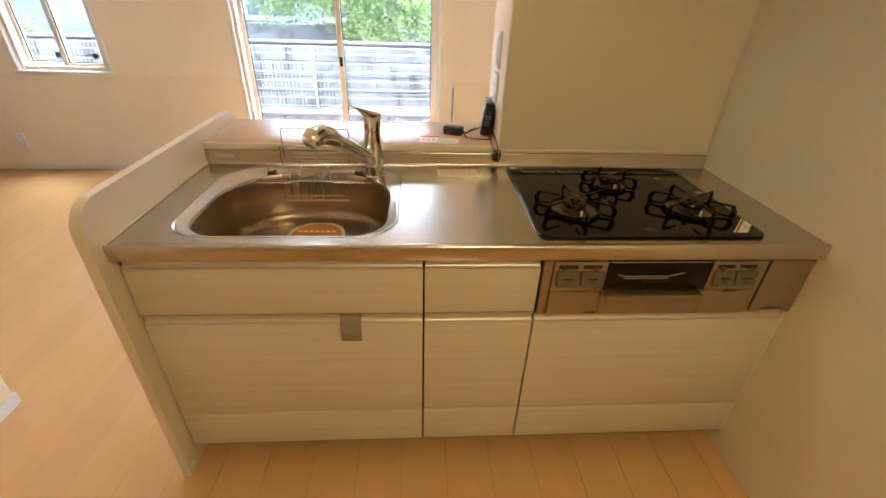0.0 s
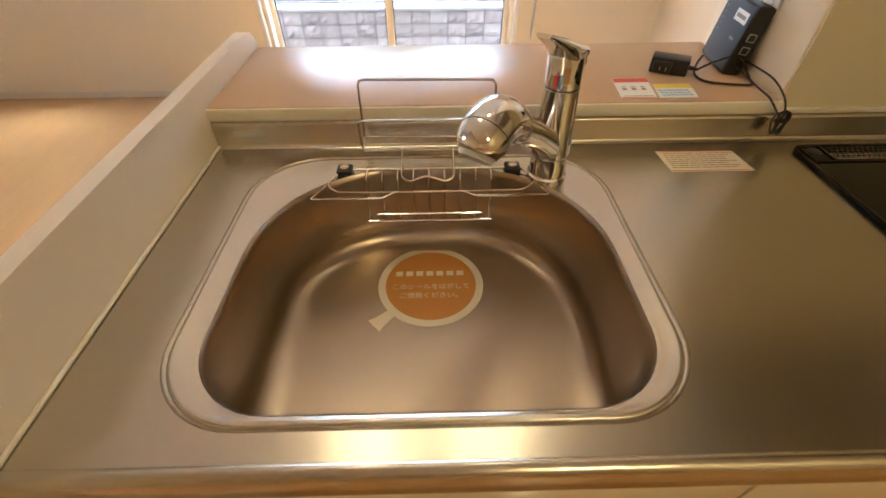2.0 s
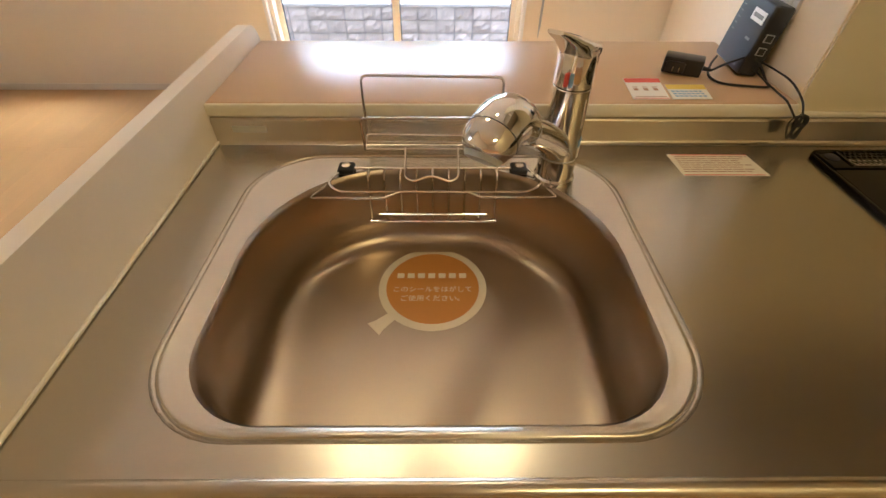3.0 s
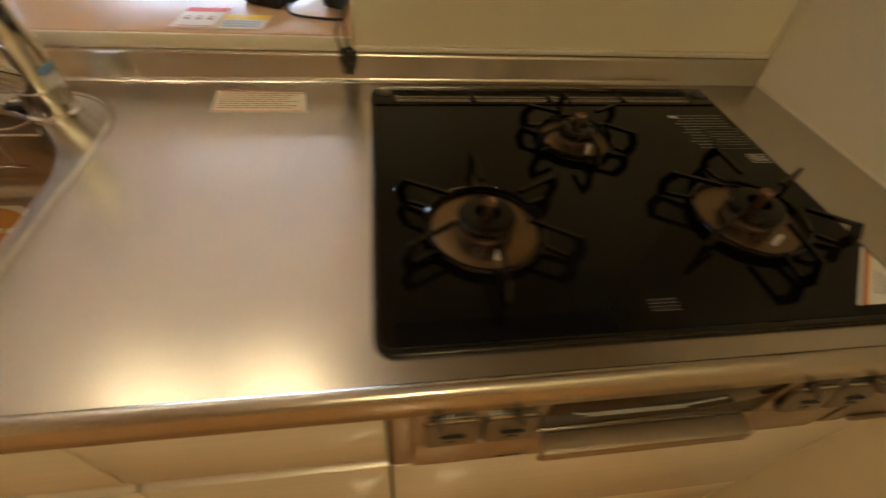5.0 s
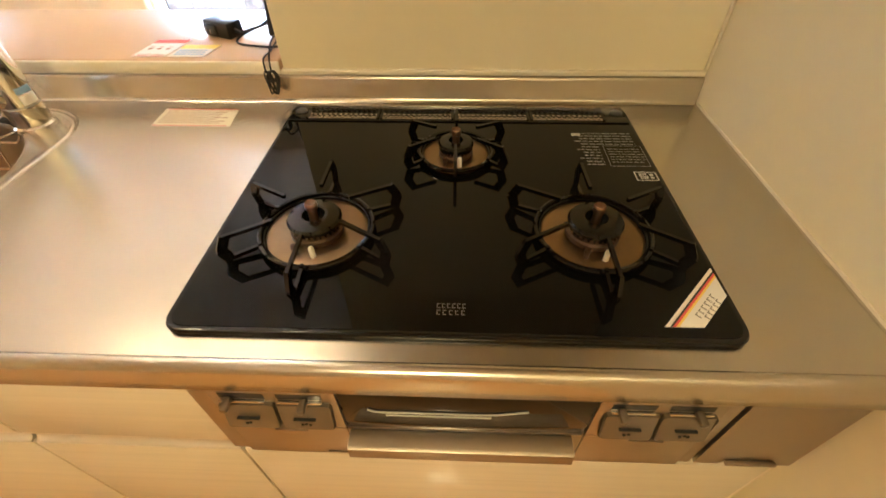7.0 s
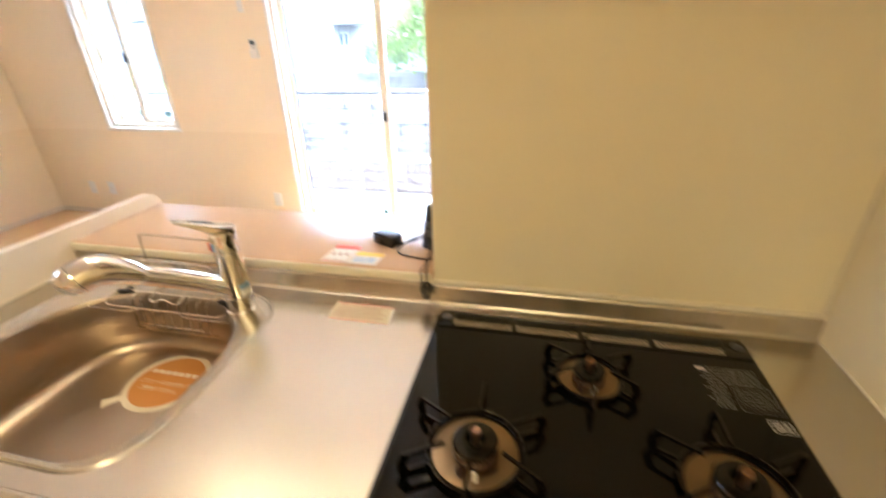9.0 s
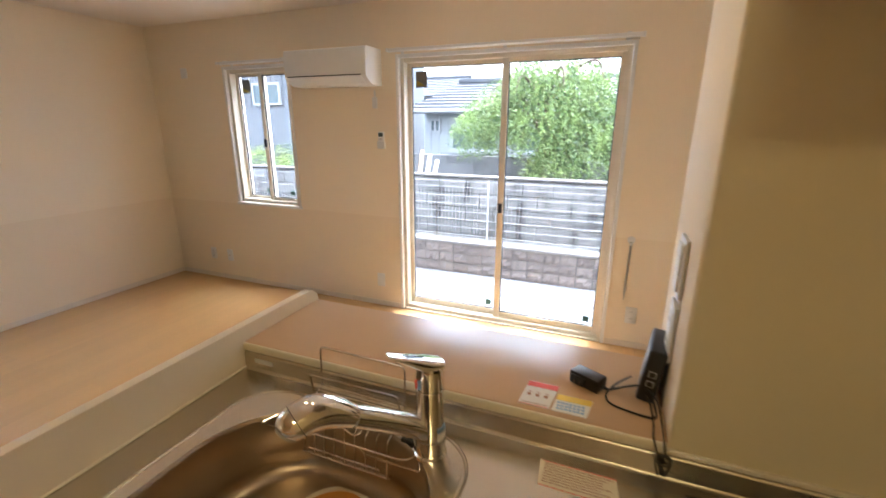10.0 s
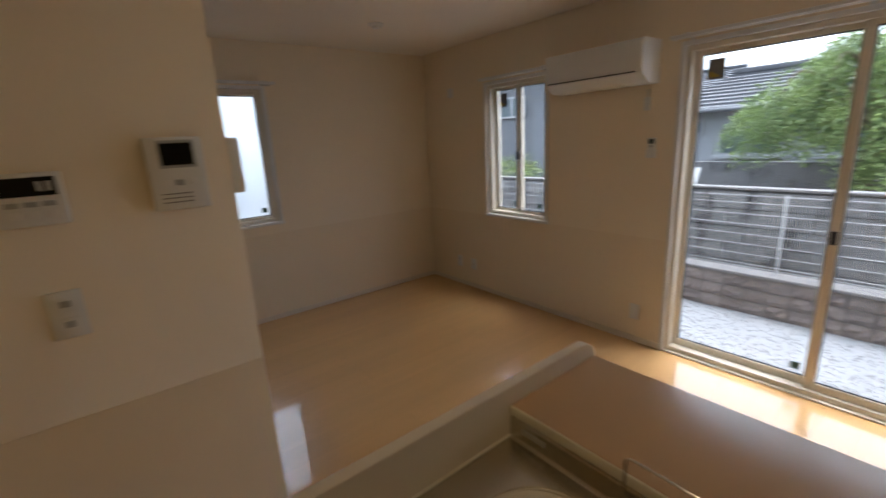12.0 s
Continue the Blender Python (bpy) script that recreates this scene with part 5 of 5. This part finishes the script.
wb_ = thing("wall_box", (STUB - 0.040, STUB_END, 1.370), "slim white control box on the end of the short wall", "control box")
wbc = part("case", box(B(), STUB - 0.075, STUB - 0.005, STUB_END + 0.0003, STUB_END + 0.030, 1.372, 1.528, 0.004), PLASTIC, wb_)
part("front_plate", box(B(), STUB - 0.069, STUB - 0.011, STUB_END + 0.0302, STUB_END + 0.033, 1.380, 1.520, 0.001), PLASTIC, wbc)
hk = thing("window_pole", (0.262, YN - 0.02, 0.35), "thin white blind pole hanging from a round wall hook", "pole")
part("hook_plate", placed(tube(B(), [(0.262, YN - 0.0018, 0.768), (0.262, YN - 0.012, 0.768)], 0.024, 24), Matrix()), PLASTIC, hk)
part("hook", placed(box(B(), 0.251, 0.273, YN - 0.030, YN - 0.0122, 0.735, 0.756, 0.004), Matrix()), PLASTIC, hk)
part("pole", tube(B(), [(0.262, YN - 0.022, 0.734), (0.259, YN - 0.021, 0.420), (0.258, YN - 0.020, 0.385), (0.258, YN - 0.020, 0.350)], [0.007, 0.007, 0.004, 0.0015], 12), GREYP, hk)

ic = thing("intercom_monitor", (STUB, 0.995, 1.35), "white wall intercom with a small dark screen", "intercom")
IM = Matrix.Translation((STUB, 0.995, 1.441)) @ WEST_FACE
bd = part("case", placed(box(B(), -0.066, 0.066, -0.026, -0.0002, -0.093, 0.093, 0.005), IM), PLASTIC, ic)
part("screen", placed(box(B(), -0.032, 0.040, -0.0272, -0.0262, 0.022, 0.078), IM), SCREEN, bd, "dark screen")
part("bezel", placed(box(B(), -0.038, 0.046, -0.0266, -0.0258, 0.015, 0.085), IM), GREYP, bd)
for k in range(3):
    part("button", placed(box(B(), -0.040 + 0.030 * k, -0.020 + 0.030 * k, -0.0285, -0.0262, -0.030, -0.015, 0.001), IM), GREYP if k == 1 else WHITE, bd)
for k in range(3):
    part("speaker_slot", placed(box(B(), -0.045, 0.025, -0.0268, -0.0262, -0.052 - 0.011 * k, -0.0495 - 0.011 * k), IM), GREYINK, bd)
bc = thing("bath_controller", (STUB, 0.700, 1.35), "white water-heater control panel with a dark display", "control panel")
CM = Matrix.Translation((STUB, 0.700, 1.408)) @ WEST_FACE
cb = part("case", placed(box(B(), -0.062, 0.062, -0.018, -0.0002, -0.060, 0.060, 0.004), CM), PLASTIC, bc)
part("display", placed(box(B(), -0.050, 0.050, -0.0192, -0.0182, 0.008, 0.050), CM), SCREEN, cb, "dark display")
for k in range(2):
    part("readout", placed(box(B(), 0.016 + 0.016 * k, 0.026 + 0.016 * k, -0.0198, -0.0193, 0.018, 0.040), CM), PALEINK, cb)
for k in range(3):
    part("button", placed(box(B(), -0.045 + 0.032 * k, -0.021 + 0.032 * k, -0.0205, -0.0182, -0.016, -0.004, 0.001), CM), GREYP, cb)
    part("button", placed(box(B(), -0.045 + 0.032 * k, -0.021 + 0.032 * k, -0.0205, -0.0182, -0.042, -0.026, 0.001), CM), WHITE, cb)

rose = thing("ceiling_rose", (-3.12, 2.60, CEIL), "round white ceiling lamp socket", "ceiling rose")
part("disc", lathe(B(), [(0.055, -0.0003), (0.055, -0.010), (0.048, -0.016), (0.030, -0.018), (0.028, -0.030), (0.001, -0.031)], -3.12, 2.60, CEIL, 28), PLASTIC, rose)
for (lx, ly), across in zip(DOWNLIGHTS, LAMP_SIZES):
    wide = across > 0.2
    dl = thing("ceiling_light" if wide else "downlight", (lx, ly, CEIL), "round flat warm kitchen ceiling light, lit" if wide else "small round warm ceiling downlight, lit",
               "ceiling light" if wide else "downlight", "" if wide else "kitchen downlights")
    k_ = across / 0.10
    rg = B()
    rings(rg, [[(lx + r * k_ * math.cos(2 * math.pi * k / 32), ly + r * k_ * math.sin(2 * math.pi * k / 32), CEIL + h) for k in range(32)]
               for r, h in ((0.0505, -0.0003), (0.062, -0.0003), (0.060, -0.007), (0.0505, -0.008))], closed=True)
    part("trim_ring", rg, PLASTIC, dl)
    part("diffuser", lathe(B(), [(0.0495 * k_, -0.0003), (0.0495 * k_, -0.002), (0.001, -0.0025)], lx, ly, CEIL, 32), LAMPGLOW if not wide else WIDEGLOW, dl)

# ---- the garden and the neighbours ----
ZGR = -0.45
gs = B()
box(gs, -150, 150, YN + 0.16, 300, ZGR - 0.3, ZGR)
structure("ground", gs, GRAVEL, "pale gravel ground outside the door", "ground")
gr = B()
rnd = random.Random(11)
for k in range(9000):
    x, y = rnd.uniform(-5.2, 1.6), rnd.uniform(4.0, 5.86)
    r = rnd.uniform(0.008, 0.020)
    a = rnd.uniform(0, 6.3)
    vs = [gr.verts.new((x + r * rnd.uniform(0.7, 1.2) * math.cos(a + q * 2.094), y + r * rnd.uniform(0.7, 1.2) * math.sin(a + q * 2.094), ZGR - 0.002)) for q in range(3)]
    t = gr.verts.new((x, y, ZGR + r * rnd.uniform(0.4, 0.9)))
    for q in range(3):
        gr.faces.new((vs[q], vs[(q + 1) % 3], t))
me = bpy.data.meshes.new("gravel")
gr.to_mesh(me)
gr.free()
me.materials.append(GRAVEL)
tagged(new("gravel", me), "loose pale crushed gravel on the ground", "gravel", kind="stuff")
structure("outer_wall_foot", box(B(), XW - 0.15, XE + 0.15, YN + 0.02, YN + 0.149, ZGR - 0.1, -0.005), CAPSTONE, "concrete foundation under the garden door", "foundation")

low = structure("low_wall", box(B(), -16, 8, 5.875, 6.05, ZGR - 0.1, -0.045), MORTAR, "low split-faced stone block wall edging the garden", "garden wall")
structure("wall_coping", box(B(), -16, 8, 5.85, 6.07, -0.045, -0.012, 0.006), CAPSTONE, "pale concrete coping on the low wall", "coping")
high = structure("boundary_wall", box(B(), -16, 8, 6.405, 6.50, ZGR - 0.1, 0.765), MORTAR, "tall weathered grey concrete block boundary wall", "garden wall")
structure("boundary_coping", box(B(), -16, 8, 6.372, 6.52, 0.772, 0.80, 0.006), CAPSTONE, "stained concrete coping on the boundary wall", "coping")

fe = thing("wire_fence", (-3.0, 5.96, -0.012), "white welded wire mesh fence on the low wall", "fence")
for k in range(10):
    x = -13.37 + k * 2.0
    part("post", box(B(), x - 0.010, x + 0.010, 5.965, 5.990, -0.011, 0.79, 0.005), FENCE, fe)
for k in range(9):
    z = (0.03, 0.06, 0.165, 0.27, 0.375, 0.48, 0.585, 0.70, 0.775)[k]
    part("rail_wire", tube(B(), [(-14, 5.958, z), (5.6, 5.958, z)], 0.0029, 6), FENCE, fe)
vw = B()
for k in range(260):
    x = -9.0 + k * 0.05
    box(vw, x - 0.0010, x + 0.0010, 5.9510, 5.9538, 0.0, 0.785)
tagged(part("upright_wires", vw, FENCE, fe), kind="stuff")


def house(name, x0, x1, y0, y1, ze, zr, wall_mat, label, ridge_in, step):
    h = thing(name, ((x0 + x1) / 2, y0, ZGR), label, "house")
    wb = box(B(), x0, x1, y0, y1, ZGR - 0.05, ze)
    w = part("wall", wb, wall_mat, h)
    bt = B()
    n = int((x1 - x0) / step)
    for k in range(n):
        bx = x0 + (k + 0.5) * step
        box(bt, bx - 0.012, bx + 0.012, y0 - 0.018, y0 - 0.0005, ZGR, ze - 0.02)
    part("siding_battens", bt, wall_mat, w)
    ym = (y0 + y1) / 2
    o = 0.55
    rf = B()
    e = [rf.verts.new(p) for p in ((x0 - o, y0 - o, ze), (x1 + o, y0 - o, ze), (x1 + o, y1 + o, ze), (x0 - o, y1 + o, ze))]
    r = [rf.verts.new(p) for p in ((x0 + ridge_in, ym, zr), (x1 - ridge_in, ym, zr))]
    for f in ((e[0], e[1], r[1], r[0]), (e[1], e[2], r[1]), (e[2], e[3], r[0], r[1]), (e[3], e[0], r[0]), (e[3], e[2], e[1], e[0])):
        rf.faces.new(f)
    roof = part("roof", rf, TILE, h)
    cs = B()
    rows = 10
    for k in range(rows):
        s = k / rows
        xa, xb = (x0 - o) * (1 - s) + (x0 + ridge_in) * s, (x1 + o) * (1 - s) + (x1 - ridge_in) * s
        yy, zz = (y0 - o) * (1 - s) + ym * s, ze * (1 - s) + zr * s
        box(cs, xa, xb, yy - 0.02, yy + 0.06, zz - 0.005, zz + 0.045)
    part("tile_course", cs, TILE, roof)
    box_r = box(B(), x0 + ridge_in - 0.1, x1 - ridge_in + 0.1, ym - 0.12, ym + 0.12, zr - 0.02, zr + 0.12, 0.03)
    part("ridge", box_r, TILE, roof)
    part("gutter", tube(B(), [(x0 - o, y0 - o - 0.04, ze - 0.02), (x1 + o, y0 - o - 0.04, ze - 0.02)], 0.05, 8), SIDING2, h)
    return h


def house_window(h, x0, x1, y, z0, z1, sill=True):
    f = part("window", box(B(), x0, x1, y - 0.06, y - 0.02, z0, z1), DARKWIN, h, "dark window with white frame")
    t = 0.05
    for q in ((x0 - t, x0, z0 - t, z1 + t), (x1, x1 + t, z0 - t, z1 + t), (x0, x1, z0 - t, z0), (x0, x1, z1, z1 + t), ((x0 + x1) / 2 - t / 2, (x0 + x1) / 2 + t / 2, z0, z1)):
        part("frame", box(B(), q[0], q[1], y - 0.09, y - 0.02, q[2], q[3]), FENCE, f)
    if sill:
        part("window_sill", box(B(), x0 - 0.12, x1 + 0.12, y - 0.20, y - 0.02, z0 - 0.12, z0 - t), FENCE, f)


ha = house("grey_house", -5.33, 4.5, 13.0, 18.0, 1.84, 2.85, SIDING, "pale grey sided house with a grey tiled hip roof", 0.25, 0.28)
house_window(ha, -5.14, -4.90, 13.0, 1.30, 1.58, False)
house_window(ha, -4.45, -3.2, 13.0, 0.80, 1.30)
house_window(ha, -2.45, -1.0, 13.0, 0.80, 1.35)
hbk = house("dark_house", -22.0, -7.2, 11.0, 17.0, 5.3, 6.6, SIDING2, "tall grey sided house across the garden", 2.0, 0.20)
house_window(hbk, -9.9, -9.0, 11.0, 2.05, 2.55, False)
part("lower_cladding", box(B(), -22.0, -7.15, 10.93, 10.995, ZGR, 1.9), SIDING2, hbk)
hc = house("far_house", -16.0, -6.6, 24.0, 30.0, 3.0, 4.2, SIDING, "distant pale house with a tiled roof", 2.0, 0.5)
hd_ = house("far_house", 1.2, 10.0, 21.0, 27.0, 3.4, 5.2, SIDING, "distant pale house with a tiled roof", 2.0, 0.5)

bw = structure("neighbour_wall", box(B(), -12, -1.9, 11.2, 11.35, ZGR, 0.72), CONCRETE, "grey block wall in front of the house", "garden wall")
structure("neighbour_wall_step", box(B(), -1.9, 6, 11.3, 11.45, ZGR, 0.62), CONCRETE, "darker grey block wall in front of the house", "garden wall")


def leafy(bm, centre, size, count, strands, rnd, leaf=0.05, droop=0.6):
    """Hanging strands of small pointed leaves round a centre, uneven and open."""
    cx_, cy_, cz_ = centre
    for s in range(strands):
        th, ph = rnd.uniform(0, 2 * math.pi), math.acos(rnd.uniform(-0.45, 1))
        rr = rnd.uniform(0.35, 1.0) ** 0.6 * rnd.choice((1.0, 1.0, 0.92, 1.07))
        lump = 1 + 0.22 * math.sin(3 * th + 1.3) * math.sin(2.2 * ph) + 0.12 * math.sin(7 * th + 4 * ph)
        p = Vector((cx_ + size[0] * rr * lump * math.sin(ph) * math.cos(th), cy_ + size[1] * rr * lump * math.sin(ph) * math.sin(th), cz_ + size[2] * rr * lump * math.cos(ph)))
        d = Vector((math.cos(th) * 0.5, math.sin(th) * 0.5, 0.15))
        for k in range(count):
            d.z -= droop * 0.16
            p = p + d.normalized() * leaf * 0.85
            a = Vector((rnd.uniform(-1, 1), rnd.uniform(-1, 1), rnd.uniform(-1.0, 0.4))).normalized()
            b = a.cross(Vector((rnd.uniform(-1, 1), rnd.uniform(-1, 1), rnd.uniform(-1, 1)))).normalized()
            l = leaf * rnd.uniform(0.7, 1.25)
            q = [p, p + a * l * 0.5 + b * l * 0.22, p + a * l, p + a * l * 0.5 - b * l * 0.22]
            bm.faces.new([bm.verts.new(v) for v in q])
    return bm


def crown_mesh(name, bm, material, parent):
    base = BASE[parent.name]
    for v in bm.verts:
        v.co -= base
    me_ = bpy.data.meshes.new(name)
    bm.to_mesh(me_)
    bm.free()
    me_.materials.append(material)
    ob = new(name, me_)
    ob.parent = parent
    BASE[ob.name] = base
    return ob


tree = thing("weeping_tree", (-1.35, 10.0, ZGR), "weeping tree with a broad drooping green crown", "tree")
rnd = random.Random(7)
part("trunk", tube(B(), spline([(-1.35, 10.0, ZGR - 0.05), (-1.32, 9.98, 0.2), (-1.40, 10.02, 0.8), (-1.30, 10.0, 1.4), (-1.35, 10.0, 2.1)], 4), [0.13 - 0.08 * k / 16 for k in range(17)], 10), BARK, tree)
for k in range(9):
    a = k * 0.7 + 0.2
    z = 0.75 + 0.14 * k
    e = Vector((-1.35 + 1.05 * math.cos(a), 10.0 + 1.0 * math.sin(a), z + 0.75))
    part("limb", tube(B(), spline([(-1.36, 10.0, z), ((-1.36 + e.x) / 2, (10 + e.y) / 2, z + 0.55), e, e + Vector((0.2 * math.cos(a), 0.2 * math.sin(a), -0.35))], 4), [0.05 - 0.042 * j / 12 for j in range(13)], 7), BARK, tree)
cr = B()
leafy(cr, (-1.40, 10.0, 1.62), (1.20, 1.1, 1.00), 12, 1250, rnd, 0.078, 0.8)
leafy(cr, (-1.15, 10.0, 2.35), (0.95, 0.8, 0.60), 11, 560, rnd, 0.078, 0.85)
leafy(cr, (-2.40, 9.8, 1.62), (0.50, 0.6, 0.50), 11, 260, rnd, 0.075, 0.8)
leafy(cr, (-0.48, 9.8, 1.10), (0.62, 0.6, 0.85), 12, 520, rnd, 0.078, 0.8)
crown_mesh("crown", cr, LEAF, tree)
sh = thing("garden_shrub", (-1.0, 9.0, ZGR), "light green shrub below the weeping tree", "shrub")
part("stem", tube(B(), [(-1.0, 9.0, ZGR - 0.02), (-1.0, 9.0, 0.4)], [0.03, 0.015], 7), BARK, sh)
crown_mesh("leaves", leafy(B(), (-0.98, 9.0, 0.50), (0.42, 0.4, 0.52), 6, 300, rnd, 0.06, 0.2), LEAF2, sh)
sh2 = thing("yellow_shrub", (-8.35, 9.6, ZGR), "yellow-green shrub in front of the dark house", "shrub")
part("stem", tube(B(), [(-8.35, 9.6, ZGR - 0.02), (-8.35, 9.6, 0.4)], [0.04, 0.02], 7), BARK, sh2)
crown_mesh("leaves", leafy(B(), (-8.35, 9.6, 0.50), (0.75, 0.5, 0.45), 6, 420, rnd, 0.07, 0.3), LEAF2, sh2)
bp = thing("leaning_boards", (-4.25, 10.2, ZGR), "pale timber boards leaning outdoors", "timber")
for k in range(3):
    part("board", placed(box(B(), -0.05, 0.05, -0.012, 0.012, 0.0, 1.35 - 0.1 * k), pose(-4.38 + 0.15 * k, 10.2, ZGR, -6, 5 + 3 * k, 0)), PAPER if k else LEDGE, bp)


# ---- pieces of floor and garden walls ----
def piece_mesh(name, w, d, h, r, material):
    b = box(B(), 0, w, 0, d, 0, h)
    if r:
        bmesh.ops.bevel(b, geom=[e for e in b.edges if e.verts[0].co.z > h - 1e-4 and e.verts[1].co.z > h - 1e-4], offset=r, segments=1, affect="EDGES")
    me_ = bpy.data.meshes.new(name)
    b.to_mesh(me_)
    b.free()
    me_.materials.append(material)
    return me_


def piece(name, me_, loc, parent):
    o = new(name, me_)
    o.location = loc
    o.parent = parent
    return o


PW, PL = 0.1505, 1.818
cache = {}
px0 = -0.082 - 26 * PW
for i in range(34):
    x = px0 + i * PW
    xa, xb = max(x, XW), min(x + PW, XE)
    if xb - xa < 0.01:
        continue
    y = 1.05 - 3 * PL - (PL / 2 if i % 2 else 0.0)
    while y < YN + 0.02:
        ya, yb = max(y, YS), min(y + PL, YN + 0.02)
        if yb - ya > 0.02:
            key = (round(xb - xa, 3), round(yb - ya, 3))
            if key not in cache:
                cache[key] = piece_mesh("plank", key[0] - 0.0006, key[1] - 0.0006, 0.004, 0.0002, PLANK)
            piece("plank", cache[key], (xa + 0.0003, ya + 0.0003, -0.004), floor)
        y += PL

rnd = random.Random(3)
shapes = []
for k in range(6):
    b = B()
    n = 4
    front = [[b.verts.new((0.007 + 0.186 * i / n, -0.028 + rnd.uniform(0.0, 0.024) * (0 if i in (0, n) or j in (0, 3) else 1) + (0.022 if i in (0, n) or j in (0, 3) else 0.0), 0.005 + 0.123 * j / 3))
              for i in range(n + 1)] for j in range(4)]
    back = [[b.verts.new((0.007 + 0.186 * i / n, 0.006, 0.005 + 0.123 * j / 3)) for i in (0, n)] for j in (0, 3)]
    for j in range(3):
        for i in range(n):
            b.faces.new((front[j][i], front[j][i + 1], front[j + 1][i + 1], front[j + 1][i]))
    b.faces.new([front[0][i] for i in range(n, -1, -1)] + [back[0][0], back[0][1]])
    b.faces.new([front[3][i] for i in range(n + 1)] + [back[1][1], back[1][0]])
    b.faces.new([front[j][0] for j in range(4)] + [back[1][0], back[0][0]])
    b.faces.new([front[j][n] for j in range(3, -1, -1)] + [back[0][1], back[1][1]])
    bmesh.ops.recalc_face_normals(b, faces=b.faces)
    me_ = bpy.data.meshes.new("stone_block")
    b.to_mesh(me_)
    b.free()
    me_.materials.append(SPLIT)
    shapes.append(me_)
for j in range(3):
    for i in range(44):
        piece("stone_block", shapes[rnd.randrange(6)], (-7.2 + i * 0.2, 5.873, ZGR + 0.003 + j * 0.134), low)
cb_ = piece_mesh("concrete_block", 0.391, 0.03, 0.191, 0.0, CONCRETE)
for j in range(6):
    for i in range(36):
        piece("concrete_block", cb_, (-10.8 + i * 0.4 + (0.2 if j % 2 else 0.0), 6.378 + rnd.uniform(0, 0.003), ZGR + 0.012 + j * 0.2), high)
